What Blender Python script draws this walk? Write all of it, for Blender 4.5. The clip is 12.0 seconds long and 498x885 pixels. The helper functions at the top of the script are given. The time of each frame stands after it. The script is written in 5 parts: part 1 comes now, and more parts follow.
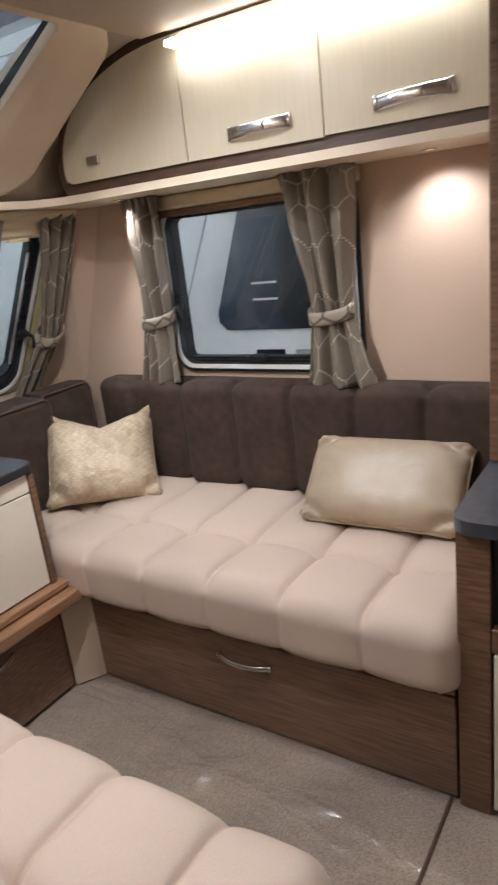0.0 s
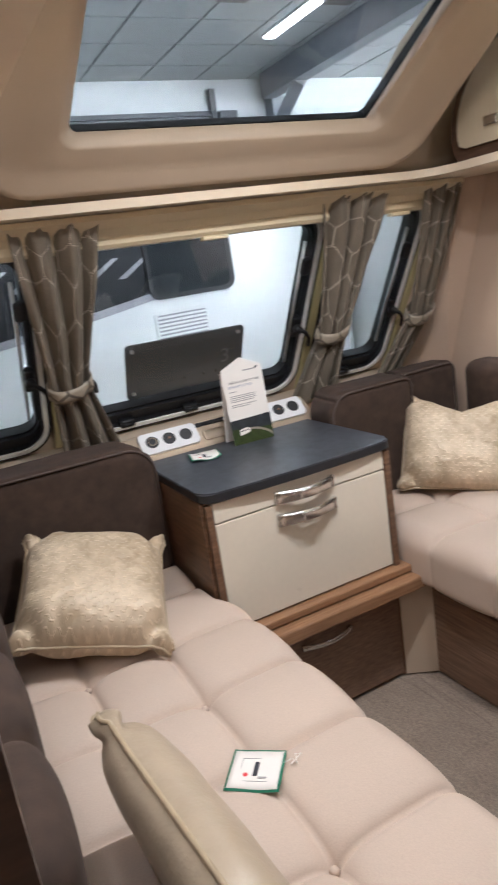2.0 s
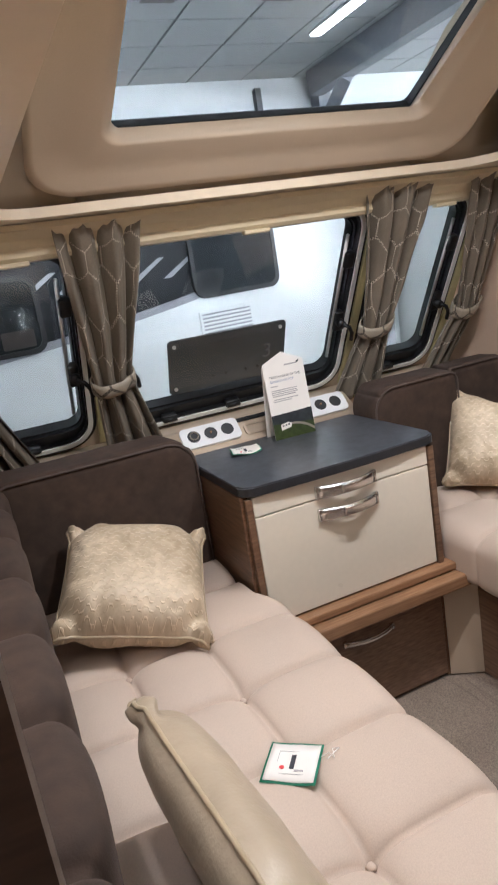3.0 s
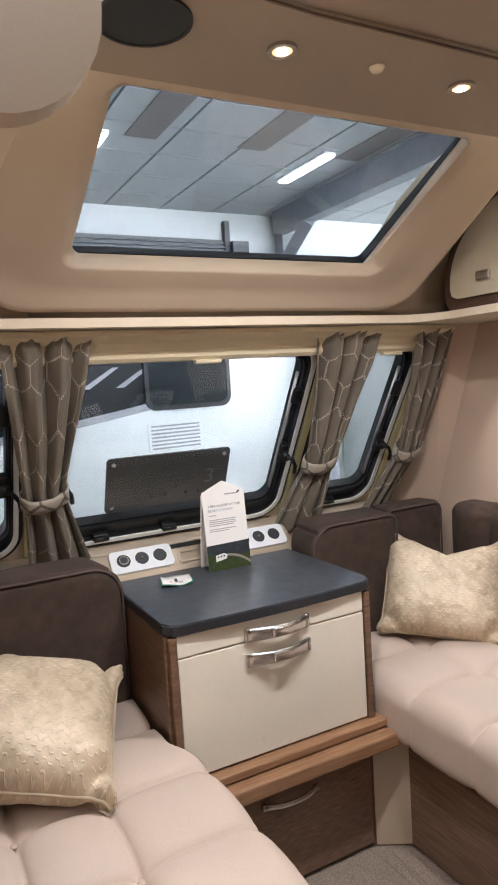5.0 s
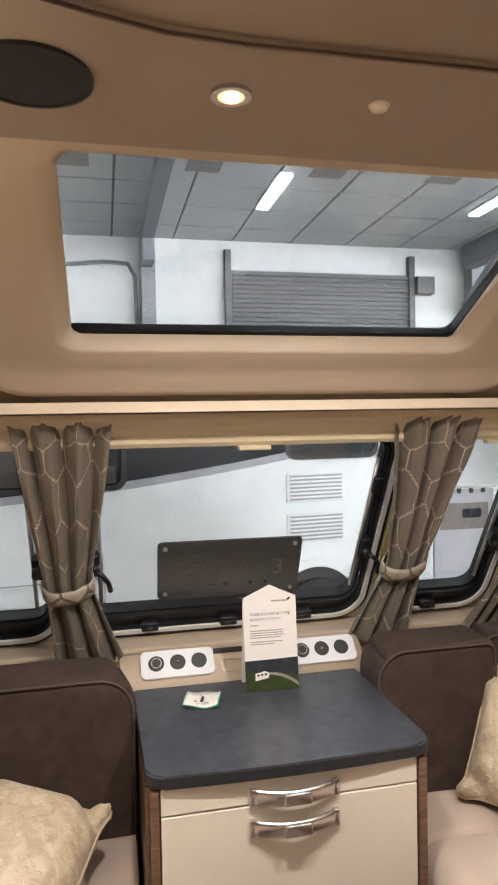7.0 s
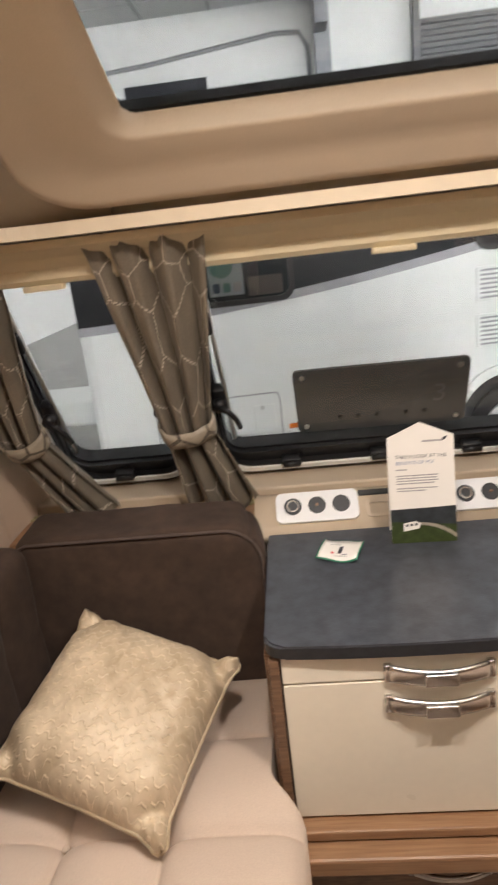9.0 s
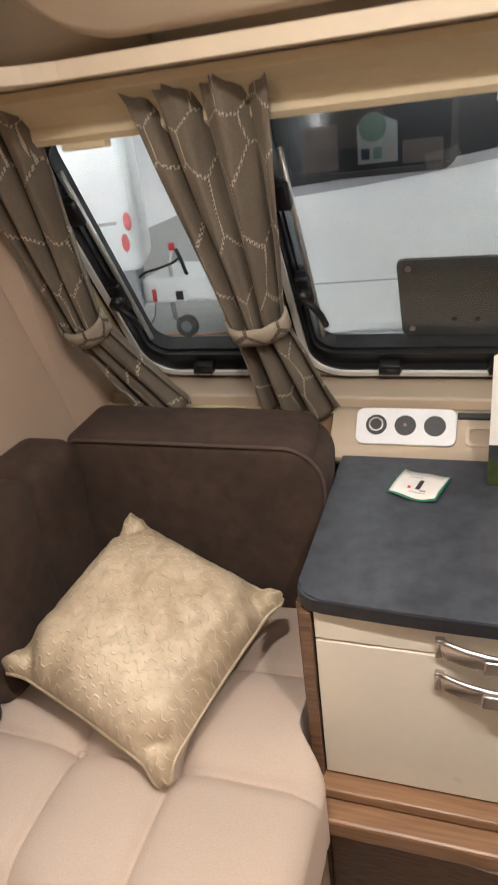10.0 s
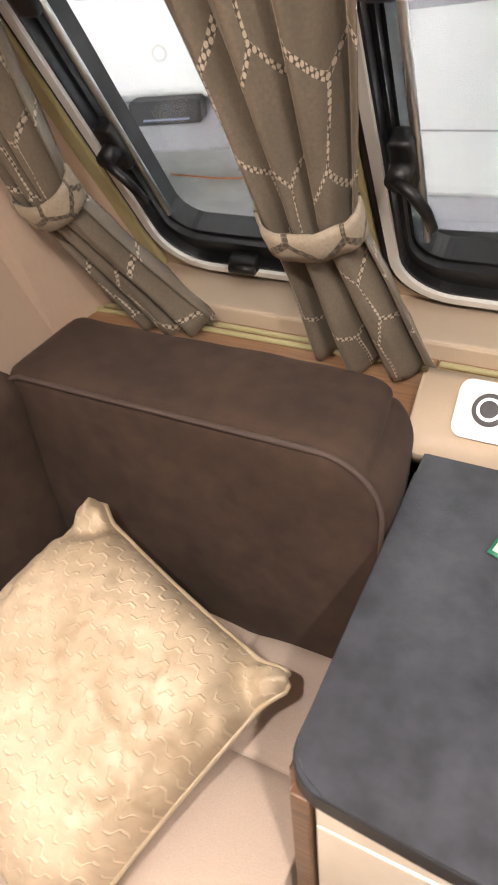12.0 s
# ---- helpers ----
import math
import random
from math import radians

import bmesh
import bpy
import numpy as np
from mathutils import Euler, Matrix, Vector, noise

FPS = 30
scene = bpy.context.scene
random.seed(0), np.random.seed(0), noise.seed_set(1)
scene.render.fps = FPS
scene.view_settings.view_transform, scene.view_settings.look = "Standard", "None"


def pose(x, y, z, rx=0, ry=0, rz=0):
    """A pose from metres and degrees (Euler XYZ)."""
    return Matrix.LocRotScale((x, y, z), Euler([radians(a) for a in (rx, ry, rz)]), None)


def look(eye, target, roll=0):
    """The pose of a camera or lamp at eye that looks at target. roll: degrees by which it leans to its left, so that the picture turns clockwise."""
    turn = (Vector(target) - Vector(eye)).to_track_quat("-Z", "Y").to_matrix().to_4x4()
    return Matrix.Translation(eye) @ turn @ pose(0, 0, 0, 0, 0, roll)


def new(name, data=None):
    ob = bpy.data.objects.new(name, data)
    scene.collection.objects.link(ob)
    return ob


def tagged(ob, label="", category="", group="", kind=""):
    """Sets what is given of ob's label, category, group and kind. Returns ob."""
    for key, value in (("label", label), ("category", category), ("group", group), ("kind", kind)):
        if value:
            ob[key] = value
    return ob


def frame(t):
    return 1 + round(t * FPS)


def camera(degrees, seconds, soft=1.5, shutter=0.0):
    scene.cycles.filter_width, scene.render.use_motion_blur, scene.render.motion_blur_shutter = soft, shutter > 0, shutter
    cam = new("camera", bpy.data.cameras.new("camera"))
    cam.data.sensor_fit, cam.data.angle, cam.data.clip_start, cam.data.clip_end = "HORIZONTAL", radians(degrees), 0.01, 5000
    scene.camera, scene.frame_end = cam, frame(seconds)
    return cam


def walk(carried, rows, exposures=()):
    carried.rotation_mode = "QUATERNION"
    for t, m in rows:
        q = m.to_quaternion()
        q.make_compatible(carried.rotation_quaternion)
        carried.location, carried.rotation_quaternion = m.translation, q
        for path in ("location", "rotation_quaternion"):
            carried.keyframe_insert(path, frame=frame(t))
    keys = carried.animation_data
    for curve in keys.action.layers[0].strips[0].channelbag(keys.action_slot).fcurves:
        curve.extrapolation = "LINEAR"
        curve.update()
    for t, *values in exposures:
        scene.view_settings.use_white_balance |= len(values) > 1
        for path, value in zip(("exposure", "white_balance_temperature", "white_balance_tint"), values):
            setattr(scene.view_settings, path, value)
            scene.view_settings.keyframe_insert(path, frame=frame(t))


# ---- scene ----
cam = camera(41.1, 12.0, 1.9, 0.4)
PATH = [
    (0, (-0.915, -1.646, 1.4), (0.663, -0.577, 0.795), -6.8),
    (0.5, (-0.907, -1.61, 1.385), (0.525, -0.361, 0.762), -7.7),
    (1, (-0.902, -1.575, 1.38), (0.348, -0.117, 0.82), -7.8),
    (1.5, (-0.895, -1.55, 1.356), (0.182, 0.025, 0.755), -7.1),
    (2, (-0.889, -1.544, 1.357), (-0.046, 0.198, 0.852), -8.7),
    (2.5, (-0.883, -1.538, 1.344), (-0.213, 0.276, 0.836), -8.3),
    (3, (-0.878, -1.547, 1.338), (-0.157, 0.254, 0.853), -9.5),
    (3.5, (-0.883, -1.519, 1.371), (-0.032, 0.266, 1.076), -6.3),
    (3.7, (-0.88, -1.513, 1.379), (0.021, 0.254, 1.123), -5.6),
    (5.5, (-0.758, -1.488, 1.382), (0.12, 0.306, 1.267), -2.3),
    (6, (-0.624, -1.439, 1.442), (0.021, 0.455, 1.423), -0.5),
    (6.5, (-0.473, -1.398, 1.478), (0.081, 0.522, 1.406), -0.5),
    (6.7, (-0.429, -1.381, 1.504), (0.045, 0.562, 1.484), -0.0),
    (8.3, (-0.231, -1.161, 1.534), (-0.018, 0.769, 1.053), -5.4),
    (8.5, (-0.218, -1.127, 1.528), (-0.089, 0.803, 1.019), -5.0),
    (9, (-0.193, -1.039, 1.518), (-0.376, 0.86, 0.917), -6.7),
    (9.5, (-0.118, -0.906, 1.501), (-0.586, 0.883, 0.739), -6.1),
    (10, (-0.06, -0.788, 1.475), (-0.691, 0.891, 0.591), -7.2),
    (10.5, (-0.079, -0.652, 1.435), (-0.727, 0.956, 0.436), -8.1),
    (11, (-0.129, -0.471, 1.409), (-0.815, 1.101, 0.38), -8.1),
    (11.5, (-0.187, -0.353, 1.385), (-0.951, 1.122, 0.272), -7.5),
    (12, (-0.169, -0.247, 1.376), (-0.978, 1.101, 0.14), -6.0),
]
EXPOSURES = [(0.0, 0.60, 5400, 10), (3.5, 0.66, 5400, 10), (6.0, 0.78, 5600, 11), (8.5, 0.67, 6350, 13), (10.5, 0.70, 6000, 11), (12.0, 1.32, 6250, 15)]
walk(cam, [(t, look(eye, target, roll)) for t, eye, target, roll in PATH], EXPOSURES)
# ---------------------------------------------------------------- light and world
WORLD, COVE_W, SPOT_W, REAR_W, READ_W = 21.5, 0.95, 23.5, 3.0, 10.0
world = bpy.data.worlds.new("hall_light")
scene.world = world
world.use_nodes = True
world.node_tree.nodes["Background"].inputs[0].default_value = (1.0, 0.97, 0.915, 1)
world.node_tree.nodes["Background"].inputs[1].default_value = WORLD


def area_lamp(name, m, sx, sy, watts, colour=(1, 0.93, 0.83), spread=180):
    data = bpy.data.lights.new(name, "AREA")
    data.shape, data.size, data.size_y, data.energy, data.color = "RECTANGLE", sx, sy, watts, colour
    data.spread = radians(spread)
    ob = new(name, data)
    ob.matrix_world = m
    return ob


def spot_lamp(name, eye, target, watts, angle, colour=(1, 0.90, 0.78), size=0.02):
    data = bpy.data.lights.new(name, "SPOT")
    data.energy, data.color, data.spot_size, data.spot_blend, data.shadow_soft_size = watts, colour, radians(angle), 0.8, size
    ob = new(name, data)
    ob.matrix_world = look(eye, target)
    return ob


for sx in (-1, 1):
    area_lamp("cove_light", look((sx * 0.715, -0.92, 1.880), (sx * 0.80, -0.92, 1.60)), 0.98, 0.03, COVE_W * (1.0 if sx > 0 else 2.4))
for x, y in ((-0.21, -0.525), (0.195, -0.525)):
    spot_lamp("downlight_beam", (x, y, 1.915), (x, y - 0.02, 0), SPOT_W, 168)
# four unseen rear lamps, added to light the room from behind the camera
for x, y in ((-0.3, -1.75), (0.3, -1.75), (-0.3, -2.6), (0.3, -2.6)):
    spot_lamp("downlight_beam", (x, y, 1.92), (x, y, 0), REAR_W, 150)
spot_lamp("under_locker_beam", (0.90, 0.0, 1.538), (1.0, -0.04, 0.9), READ_W * 0.8, 85)
spot_lamp("under_locker_beam", (0.95, -1.06, 1.538), (1.05, -1.12, 0.9), READ_W * 0.45, 130)
# added west lamp with no fitting, brightens the wall and backrest
spot_lamp("under_locker_beam", (-0.95, -0.80, 1.538), (-0.98, -0.85, 0.9), READ_W * 0.4, 100)

# ---------------------------------------------------------------- materials
def material(name, colour, rough=0.5, metal=0.0, grain=0.0, scale=30.0, bump=0.0, bump_scale=None, stains=0.0, sheen=0.0,
             stretch=(1, 1, 1), second=None, coat=0.0, blotch=3.1):
    """Principled surface with a fine grain, large soft stains and relief."""
    m = bpy.data.materials.new(name)
    m.use_nodes = True
    nt = m.node_tree
    n, l = nt.nodes, nt.links
    p = n["Principled BSDF"]
    p.inputs["Roughness"].default_value, p.inputs["Metallic"].default_value = rough, metal
    if sheen:
        p.inputs["Sheen Weight"].default_value, p.inputs["Sheen Roughness"].default_value = sheen, 0.4
        p.inputs["Sheen Tint"].default_value = (*[min(1, c * 1.6 + 0.1) for c in colour], 1)
    if coat:
        p.inputs["Coat Weight"].default_value, p.inputs["Coat Roughness"].default_value = coat, 0.15
    tc = n.new("ShaderNodeTexCoord")
    mp = n.new("ShaderNodeMapping")
    mp.inputs["Scale"].default_value = stretch
    l.new(tc.outputs["Object"], mp.inputs["Vector"])
    fine = n.new("ShaderNodeTexNoise")
    fine.inputs["Scale"].default_value, fine.inputs["Detail"].default_value = scale, 5
    broad = n.new("ShaderNodeTexNoise")
    broad.inputs["Scale"].default_value, broad.inputs["Detail"].default_value = blotch, 3
    l.new(mp.outputs[0], fine.inputs["Vector"])
    l.new(tc.outputs["Object"], broad.inputs["Vector"])
    ramp = n.new("ShaderNodeValToRGB")
    dark = second or [c * (1 - grain) for c in colour]
    light = colour if second else [min(1, c * (1 + grain)) for c in colour]
    ramp.color_ramp.elements[0].color, ramp.color_ramp.elements[1].color = (*dark, 1), (*light, 1)
    ramp.color_ramp.elements[0].position, ramp.color_ramp.elements[1].position = 0.3, 0.7
    l.new(fine.outputs["Fac"], ramp.inputs["Fac"])
    mix = n.new("ShaderNodeMix")
    mix.data_type, mix.blend_type = "RGBA", "MULTIPLY"
    mix.inputs["Factor"].default_value = 1.0
    r2 = n.new("ShaderNodeMapRange")
    r2.inputs["From Min"].default_value, r2.inputs["From Max"].default_value = 0.3, 0.7
    r2.inputs["To Min"].default_value, r2.inputs["To Max"].default_value = 1 - stains, 1 + stains * 0.3
    l.new(broad.outputs["Fac"], r2.inputs["Value"])
    l.new(ramp.outputs["Color"], mix.inputs["A"])
    l.new(r2.outputs["Result"], mix.inputs["B"])
    l.new(mix.outputs["Result"], p.inputs["Base Color"])
    r3 = n.new("ShaderNodeMapRange")
    r3.inputs["To Min"].default_value, r3.inputs["To Max"].default_value = max(0, rough - 0.08), min(1, rough + 0.08)
    l.new(broad.outputs["Fac"], r3.inputs["Value"])
    l.new(r3.outputs["Result"], p.inputs["Roughness"])
    if bump:
        b = n.new("ShaderNodeBump")
        b.inputs["Strength"].default_value, b.inputs["Distance"].default_value = bump, 0.004
        src = fine
        if bump_scale:
            src = n.new("ShaderNodeTexNoise")
            src.inputs["Scale"].default_value, src.inputs["Detail"].default_value = bump_scale, 4
            l.new(mp.outputs[0], src.inputs["Vector"])
        l.new(src.outputs["Fac"], b.inputs["Height"])
        l.new(b.outputs["Normal"], p.inputs["Normal"])
    return m


def glowing(name, colour, strength):
    m = bpy.data.materials.new(name)
    m.use_nodes = True
    p = m.node_tree.nodes["Principled BSDF"]
    p.inputs["Base Color"].default_value = (*colour, 1)
    p.inputs["Emission Color"].default_value, p.inputs["Emission Strength"].default_value = (*colour, 1), strength
    return m


def pane_material(name, tint, rough=0.0):
    m = bpy.data.materials.new(name)
    m.use_nodes = True
    nt = m.node_tree
    n, l = nt.nodes, nt.links
    out = n["Material Output"]
    n.remove(n["Principled BSDF"])
    clear, gloss, mix, fr = n.new("ShaderNodeBsdfTransparent"), n.new("ShaderNodeBsdfGlossy"), n.new("ShaderNodeMixShader"), n.new("ShaderNodeLayerWeight")
    power, scaled = n.new("ShaderNodeMath"), n.new("ShaderNodeMath")
    power.operation, scaled.operation = "POWER", "MULTIPLY_ADD"
    power.inputs[1].default_value, scaled.inputs[1].default_value, scaled.inputs[2].default_value = 4.0, 0.45, 0.035
    clear.inputs[0].default_value = (*tint, 1)
    gloss.inputs["Roughness"].default_value = rough
    l.new(fr.outputs["Facing"], power.inputs[0])
    l.new(power.outputs[0], scaled.inputs[0])
    l.new(scaled.outputs[0], mix.inputs[0])
    l.new(clear.outputs[0], mix.inputs[1])
    l.new(gloss.outputs[0], mix.inputs[2])
    l.new(mix.outputs[0], out.inputs["Surface"])
    return m


def patterned(name, colour, line, scale, rough, randomness=0.6, width=0.05, dashed=True, sheen=0.3, relief=0.25, metal=0.0, tall=1.0):
    """Cloth with a woven or embossed net of polygons, laid out in the cloth's own UV metres."""
    m = material(name, colour, rough, metal, grain=0.12, scale=260, stains=0.22, sheen=sheen, blotch=9.0)
    nt = m.node_tree
    n, l = nt.nodes, nt.links
    p = n["Principled BSDF"]
    uv = n.new("ShaderNodeUVMap")
    def vec(op, a, c=None, d=None):
        k = n.new("ShaderNodeVectorMath")
        k.operation = op
        for s, q in enumerate((a, c, d)):
            if q is None:
                continue
            if isinstance(q, tuple):
                k.inputs[s].default_value = q
            else:
                l.new(q, k.inputs[s])
        return k.outputs["Value"] if op == "DOT_PRODUCT" else k.outputs["Vector"]

    def num(op, a, c):
        k = n.new("ShaderNodeMath")
        k.operation = op
        for s, q in enumerate((a, c)):
            if isinstance(q, (int, float)):
                k.inputs[s].default_value = q
            else:
                l.new(q, k.inputs[s])
        return k.outputs[0]

    warp = n.new("ShaderNodeTexNoise")
    warp.inputs["Scale"].default_value, warp.inputs["Detail"].default_value = scale * 0.45, 1
    l.new(uv.outputs[0], warp.inputs["Vector"])
    wob = vec("MULTIPLY", vec("SUBTRACT", warp.outputs["Color"], (0.5, 0.5, 0.5)), (randomness, randomness, 0.0))
    q = vec("ADD", vec("MULTIPLY", uv.outputs[0], (scale, scale * tall, 0.0)), wob)
    R, H = (1.0, 1.7320508, 1.0), (0.5, 0.8660254, 0.5)
    ga = vec("SUBTRACT", vec("WRAP", q, R, (0.0, 0.0, 0.0)), H)
    gb = vec("SUBTRACT", vec("WRAP", vec("SUBTRACT", q, H), R, (0.0, 0.0, 0.0)), H)
    flat = (1.0, 1.0, 0.0)
    ga, gb = vec("MULTIPLY", ga, flat), vec("MULTIPLY", gb, flat)

    def rim(g):
        ab = vec("ABSOLUTE", g)
        return num("MAXIMUM", vec("DOT_PRODUCT", ab, (1.0, 0.0, 0.0)), vec("DOT_PRODUCT", ab, (0.5, 0.8660254, 0.0)))

    near = num("SUBTRACT", 0.5, num("MINIMUM", rim(ga), rim(gb)))
    less = n.new("ShaderNodeMath")
    less.operation = "LESS_THAN"
    less.inputs[1].default_value = width
    l.new(near, less.inputs[0])
    fac = less.outputs[0]
    if dashed:
        dots = n.new("ShaderNodeTexVoronoi")
        dots.voronoi_dimensions = "2D"
        dots.inputs["Scale"].default_value, dots.inputs["Randomness"].default_value = 135, 0.0
        l.new(uv.outputs[0], dots.inputs["Vector"])
        ls = n.new("ShaderNodeMath")
        ls.operation = "LESS_THAN"
        ls.inputs[1].default_value = 0.43
        l.new(dots.outputs["Distance"], ls.inputs[0])
        thread = n.new("ShaderNodeMix")
        thread.data_type = "RGBA"
        l.new(ls.outputs[0], thread.inputs["Factor"])
        thread.inputs["A"].default_value = (*[c * 0.45 for c in colour], 1)
        thread.inputs["B"].default_value = (*line, 1)
    mix = n.new("ShaderNodeMix")
    mix.data_type = "RGBA"
    old = p.inputs["Base Color"].links[0].from_socket
    l.new(fac, mix.inputs["Factor"])
    l.new(old, mix.inputs["A"])
    if dashed:
        l.new(thread.outputs["Result"], mix.inputs["B"])
    else:
        mix.inputs["B"].default_value = (*line, 1)
    l.new(mix.outputs["Result"], p.inputs["Base Color"])
    b = n.new("ShaderNodeBump")
    b.inputs["Strength"].default_value, b.inputs["Distance"].default_value = relief, 0.003
    l.new(fac, b.inputs["Height"])
    l.new(b.outputs["Normal"], p.inputs["Normal"])
    return m


M_SEAT = material("cream_velour", (0.56, 0.45, 0.365), 0.85, grain=0.06, scale=420, bump=0.12, bump_scale=500, stains=0.07, sheen=0.35)
M_SUEDE = material("dark_brown_suede", (0.055, 0.033, 0.0225), 0.9, grain=0.22, scale=30, bump=0.15, bump_scale=420, stains=0.30, sheen=0.20, blotch=8.0)
M_GOLD = material("gold_satin_velvet", (0.43, 0.345, 0.245), 0.42, grain=0.06, scale=18, bump=0.2, bump_scale=140, stains=0.15, sheen=0.35)
def crushed_satin(name, dark, light):
    """Crushed satin: the nap's shine painted in as blotches, with rows of embossed waves, in the cloth's UV metres."""
    m = material(name, light, 0.48, 0.06, grain=0.0, scale=200, stains=0.1, sheen=0.05)
    nt = m.node_tree
    n, l = nt.nodes, nt.links
    p = n["Principled BSDF"]
    uv, sep = n.new("ShaderNodeUVMap"), n.new("ShaderNodeSeparateXYZ")
    l.new(uv.outputs[0], sep.inputs[0])

    def num(op, a, c=0.0, d=0.0):
        k = n.new("ShaderNodeMath")
        k.operation = op
        for s, q in enumerate((a, c, d)):
            if isinstance(q, (int, float)):
                k.inputs[s].default_value = q
            else:
                l.new(q, k.inputs[s])
        return k.outputs[0]

    def cloud(scale, detail, distortion):
        k = n.new("ShaderNodeTexNoise")
        k.inputs["Scale"].default_value, k.inputs["Detail"].default_value, k.inputs["Distortion"].default_value = scale, detail, distortion
        l.new(uv.outputs[0], k.inputs["Vector"])
        return k.outputs["Fac"]

    def span(q, a, c, lo=0.0, hi=1.0):
        k = n.new("ShaderNodeMapRange")
        k.interpolation_type = "SMOOTHSTEP"
        for s, v in zip(("From Min", "From Max", "To Min", "To Max"), (a, c, lo, hi)):
            k.inputs[s].default_value = v
        l.new(q, k.inputs["Value"])
        return k.outputs["Result"]

    wave = span(num("PINGPONG", num("MULTIPLY", sep.outputs[0], 76.0), 1.0), 0.25, 0.75, 0.0, 0.5)
    rows = num("FRACT", num("ADD", num("MULTIPLY", sep.outputs[1], 52.0), wave))
    ridge = span(num("ABSOLUTE", num("SUBTRACT", rows, 0.5)), 0.04, 0.13, 1.0, 0.0)
    patch = span(cloud(9.0, 2, 0.5), 0.36, 0.60)
    ridge = num("MULTIPLY", ridge, num("ADD", num("MULTIPLY", patch, 0.55), 0.45))
    ridge = num("MULTIPLY", ridge, span(cloud(75.0, 1, 0.0), 0.40, 0.52))
    nap = num("ADD", num("MULTIPLY", span(cloud(30.0, 6, 0.8), 0.30, 0.70), 0.45), num("MULTIPLY", span(cloud(4.5, 3, 0.6), 0.34, 0.62), 0.55))
    nap = num("ADD", num("MULTIPLY", nap, 0.72), num("MULTIPLY", ridge, 0.42))
    # sheen goes into the base colour: nap blotches and ridges lighter
    ramp = n.new("ShaderNodeValToRGB")
    ramp.color_ramp.elements[0].color, ramp.color_ramp.elements[1].color = (*dark, 1), (*light, 1)
    ramp.color_ramp.elements[0].position, ramp.color_ramp.elements[1].position = 0.0, 0.85
    l.new(nap, ramp.inputs["Fac"])
    l.new(ramp.outputs["Color"], p.inputs["Base Color"])
    b = n.new("ShaderNodeBump")
    b.inputs["Strength"].default_value, b.inputs["Distance"].default_value = 0.6, 0.0035
    l.new(num("ADD", ridge, num("MULTIPLY", cloud(34.0, 4, 1.0), 0.55)), b.inputs["Height"])
    l.new(b.outputs["Normal"], p.inputs["Normal"])
    return m


M_GOLDHEX = crushed_satin("gold_embossed_satin", (0.36, 0.272, 0.170), (0.72, 0.595, 0.43))
M_PIPE = material("gold_piping", (0.42, 0.33, 0.215), 0.4, grain=0.1, sheen=0.3)
M_PIPEDK = material("brown_piping", (0.075, 0.052, 0.043), 0.8, grain=0.1, sheen=0.3)
M_WOOD = material("walnut_laminate", (0.235, 0.135, 0.078), 0.38, scale=9, stretch=(1.2, 1.2, 16), second=(0.105, 0.056, 0.032), stains=0.2, bump=0.05)
M_WOODH = material("walnut_laminate_long_grain", (0.27, 0.165, 0.105), 0.36, scale=7, stretch=(4, 1.2, 22), second=(0.15, 0.085, 0.052), stains=0.2, bump=0.05)
M_OAK = material("oak_trim", (0.37, 0.21, 0.11), 0.38, scale=8, stretch=(1.2, 20, 20), second=(0.25, 0.13, 0.065), stains=0.15, bump=0.05)
M_DARKWOOD = material("dark_wood_trim", (0.115, 0.064, 0.04), 0.4, scale=9, stretch=(2, 2, 14), second=(0.062, 0.034, 0.022), stains=0.2)
M_EBONY = material("dark_stained_panel", (0.075, 0.044, 0.029), 0.55, scale=9, stretch=(2, 2, 14), second=(0.045, 0.026, 0.017), stains=0.2)
M_CREAM = material("cream_gloss_door", (0.78, 0.71, 0.59), 0.3, grain=0.015, scale=60, stains=0.04, coat=0.3)
M_LOCKER = material("champagne_locker_door", (0.60, 0.52, 0.38), 0.34, grain=0.03, scale=90, stretch=(1, 1, 0.1), stains=0.04, coat=0.25)
M_STRIP = material("pale_beech_edge", (0.78, 0.66, 0.50), 0.4, scale=40, grain=0.015, stains=0.03)
M_MOULD = material("beige_moulded_panel", (0.56, 0.45, 0.33), 0.5, grain=0.02, scale=300, bump=0.05, bump_scale=600, stains=0.06)
M_CEIL = material("taupe_ceiling_board", (0.40, 0.315, 0.238), 0.6, grain=0.02, scale=300, bump=0.05, bump_scale=700, stains=0.06)
M_WALL = material("blush_wall_board", (0.60, 0.452, 0.338), 0.6, grain=0.03, scale=400, stretch=(1, 1, 0.2), bump=0.06, bump_scale=500, stains=0.05)
M_BLIND = material("cream_blind_cassette", (0.70, 0.60, 0.41), 0.5, grain=0.02, scale=80, stains=0.04)
M_SLATE = material("slate_worktop", (0.060, 0.065, 0.078), 0.34, grain=0.30, scale=34, bump=0.08, bump_scale=240, stains=0.25)
# near-black stands in for the shade on the worktop's upright edge
M_EDGESHADE = material("slate_edge_shade", (0.020, 0.021, 0.025), 0.5, grain=0.2, scale=60)
M_CHROME = material("brushed_chrome", (0.62, 0.60, 0.58), 0.24, 1.0, grain=0.05, scale=60)
M_STEEL = material("satin_aluminium", (0.62, 0.62, 0.62), 0.35, 1.0, grain=0.05, scale=90)
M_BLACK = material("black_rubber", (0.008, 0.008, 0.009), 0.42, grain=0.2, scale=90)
M_WHITELINE = material("white_seal", (0.78, 0.78, 0.76), 0.4, grain=0.02)
M_POST = material("pale_yellow_jamb", (0.50, 0.45, 0.24), 0.45, grain=0.03, stains=0.06)
M_SILVER = material("silver_plastic", (0.82, 0.82, 0.83), 0.3, 0.0, grain=0.02, scale=120, coat=0.3)
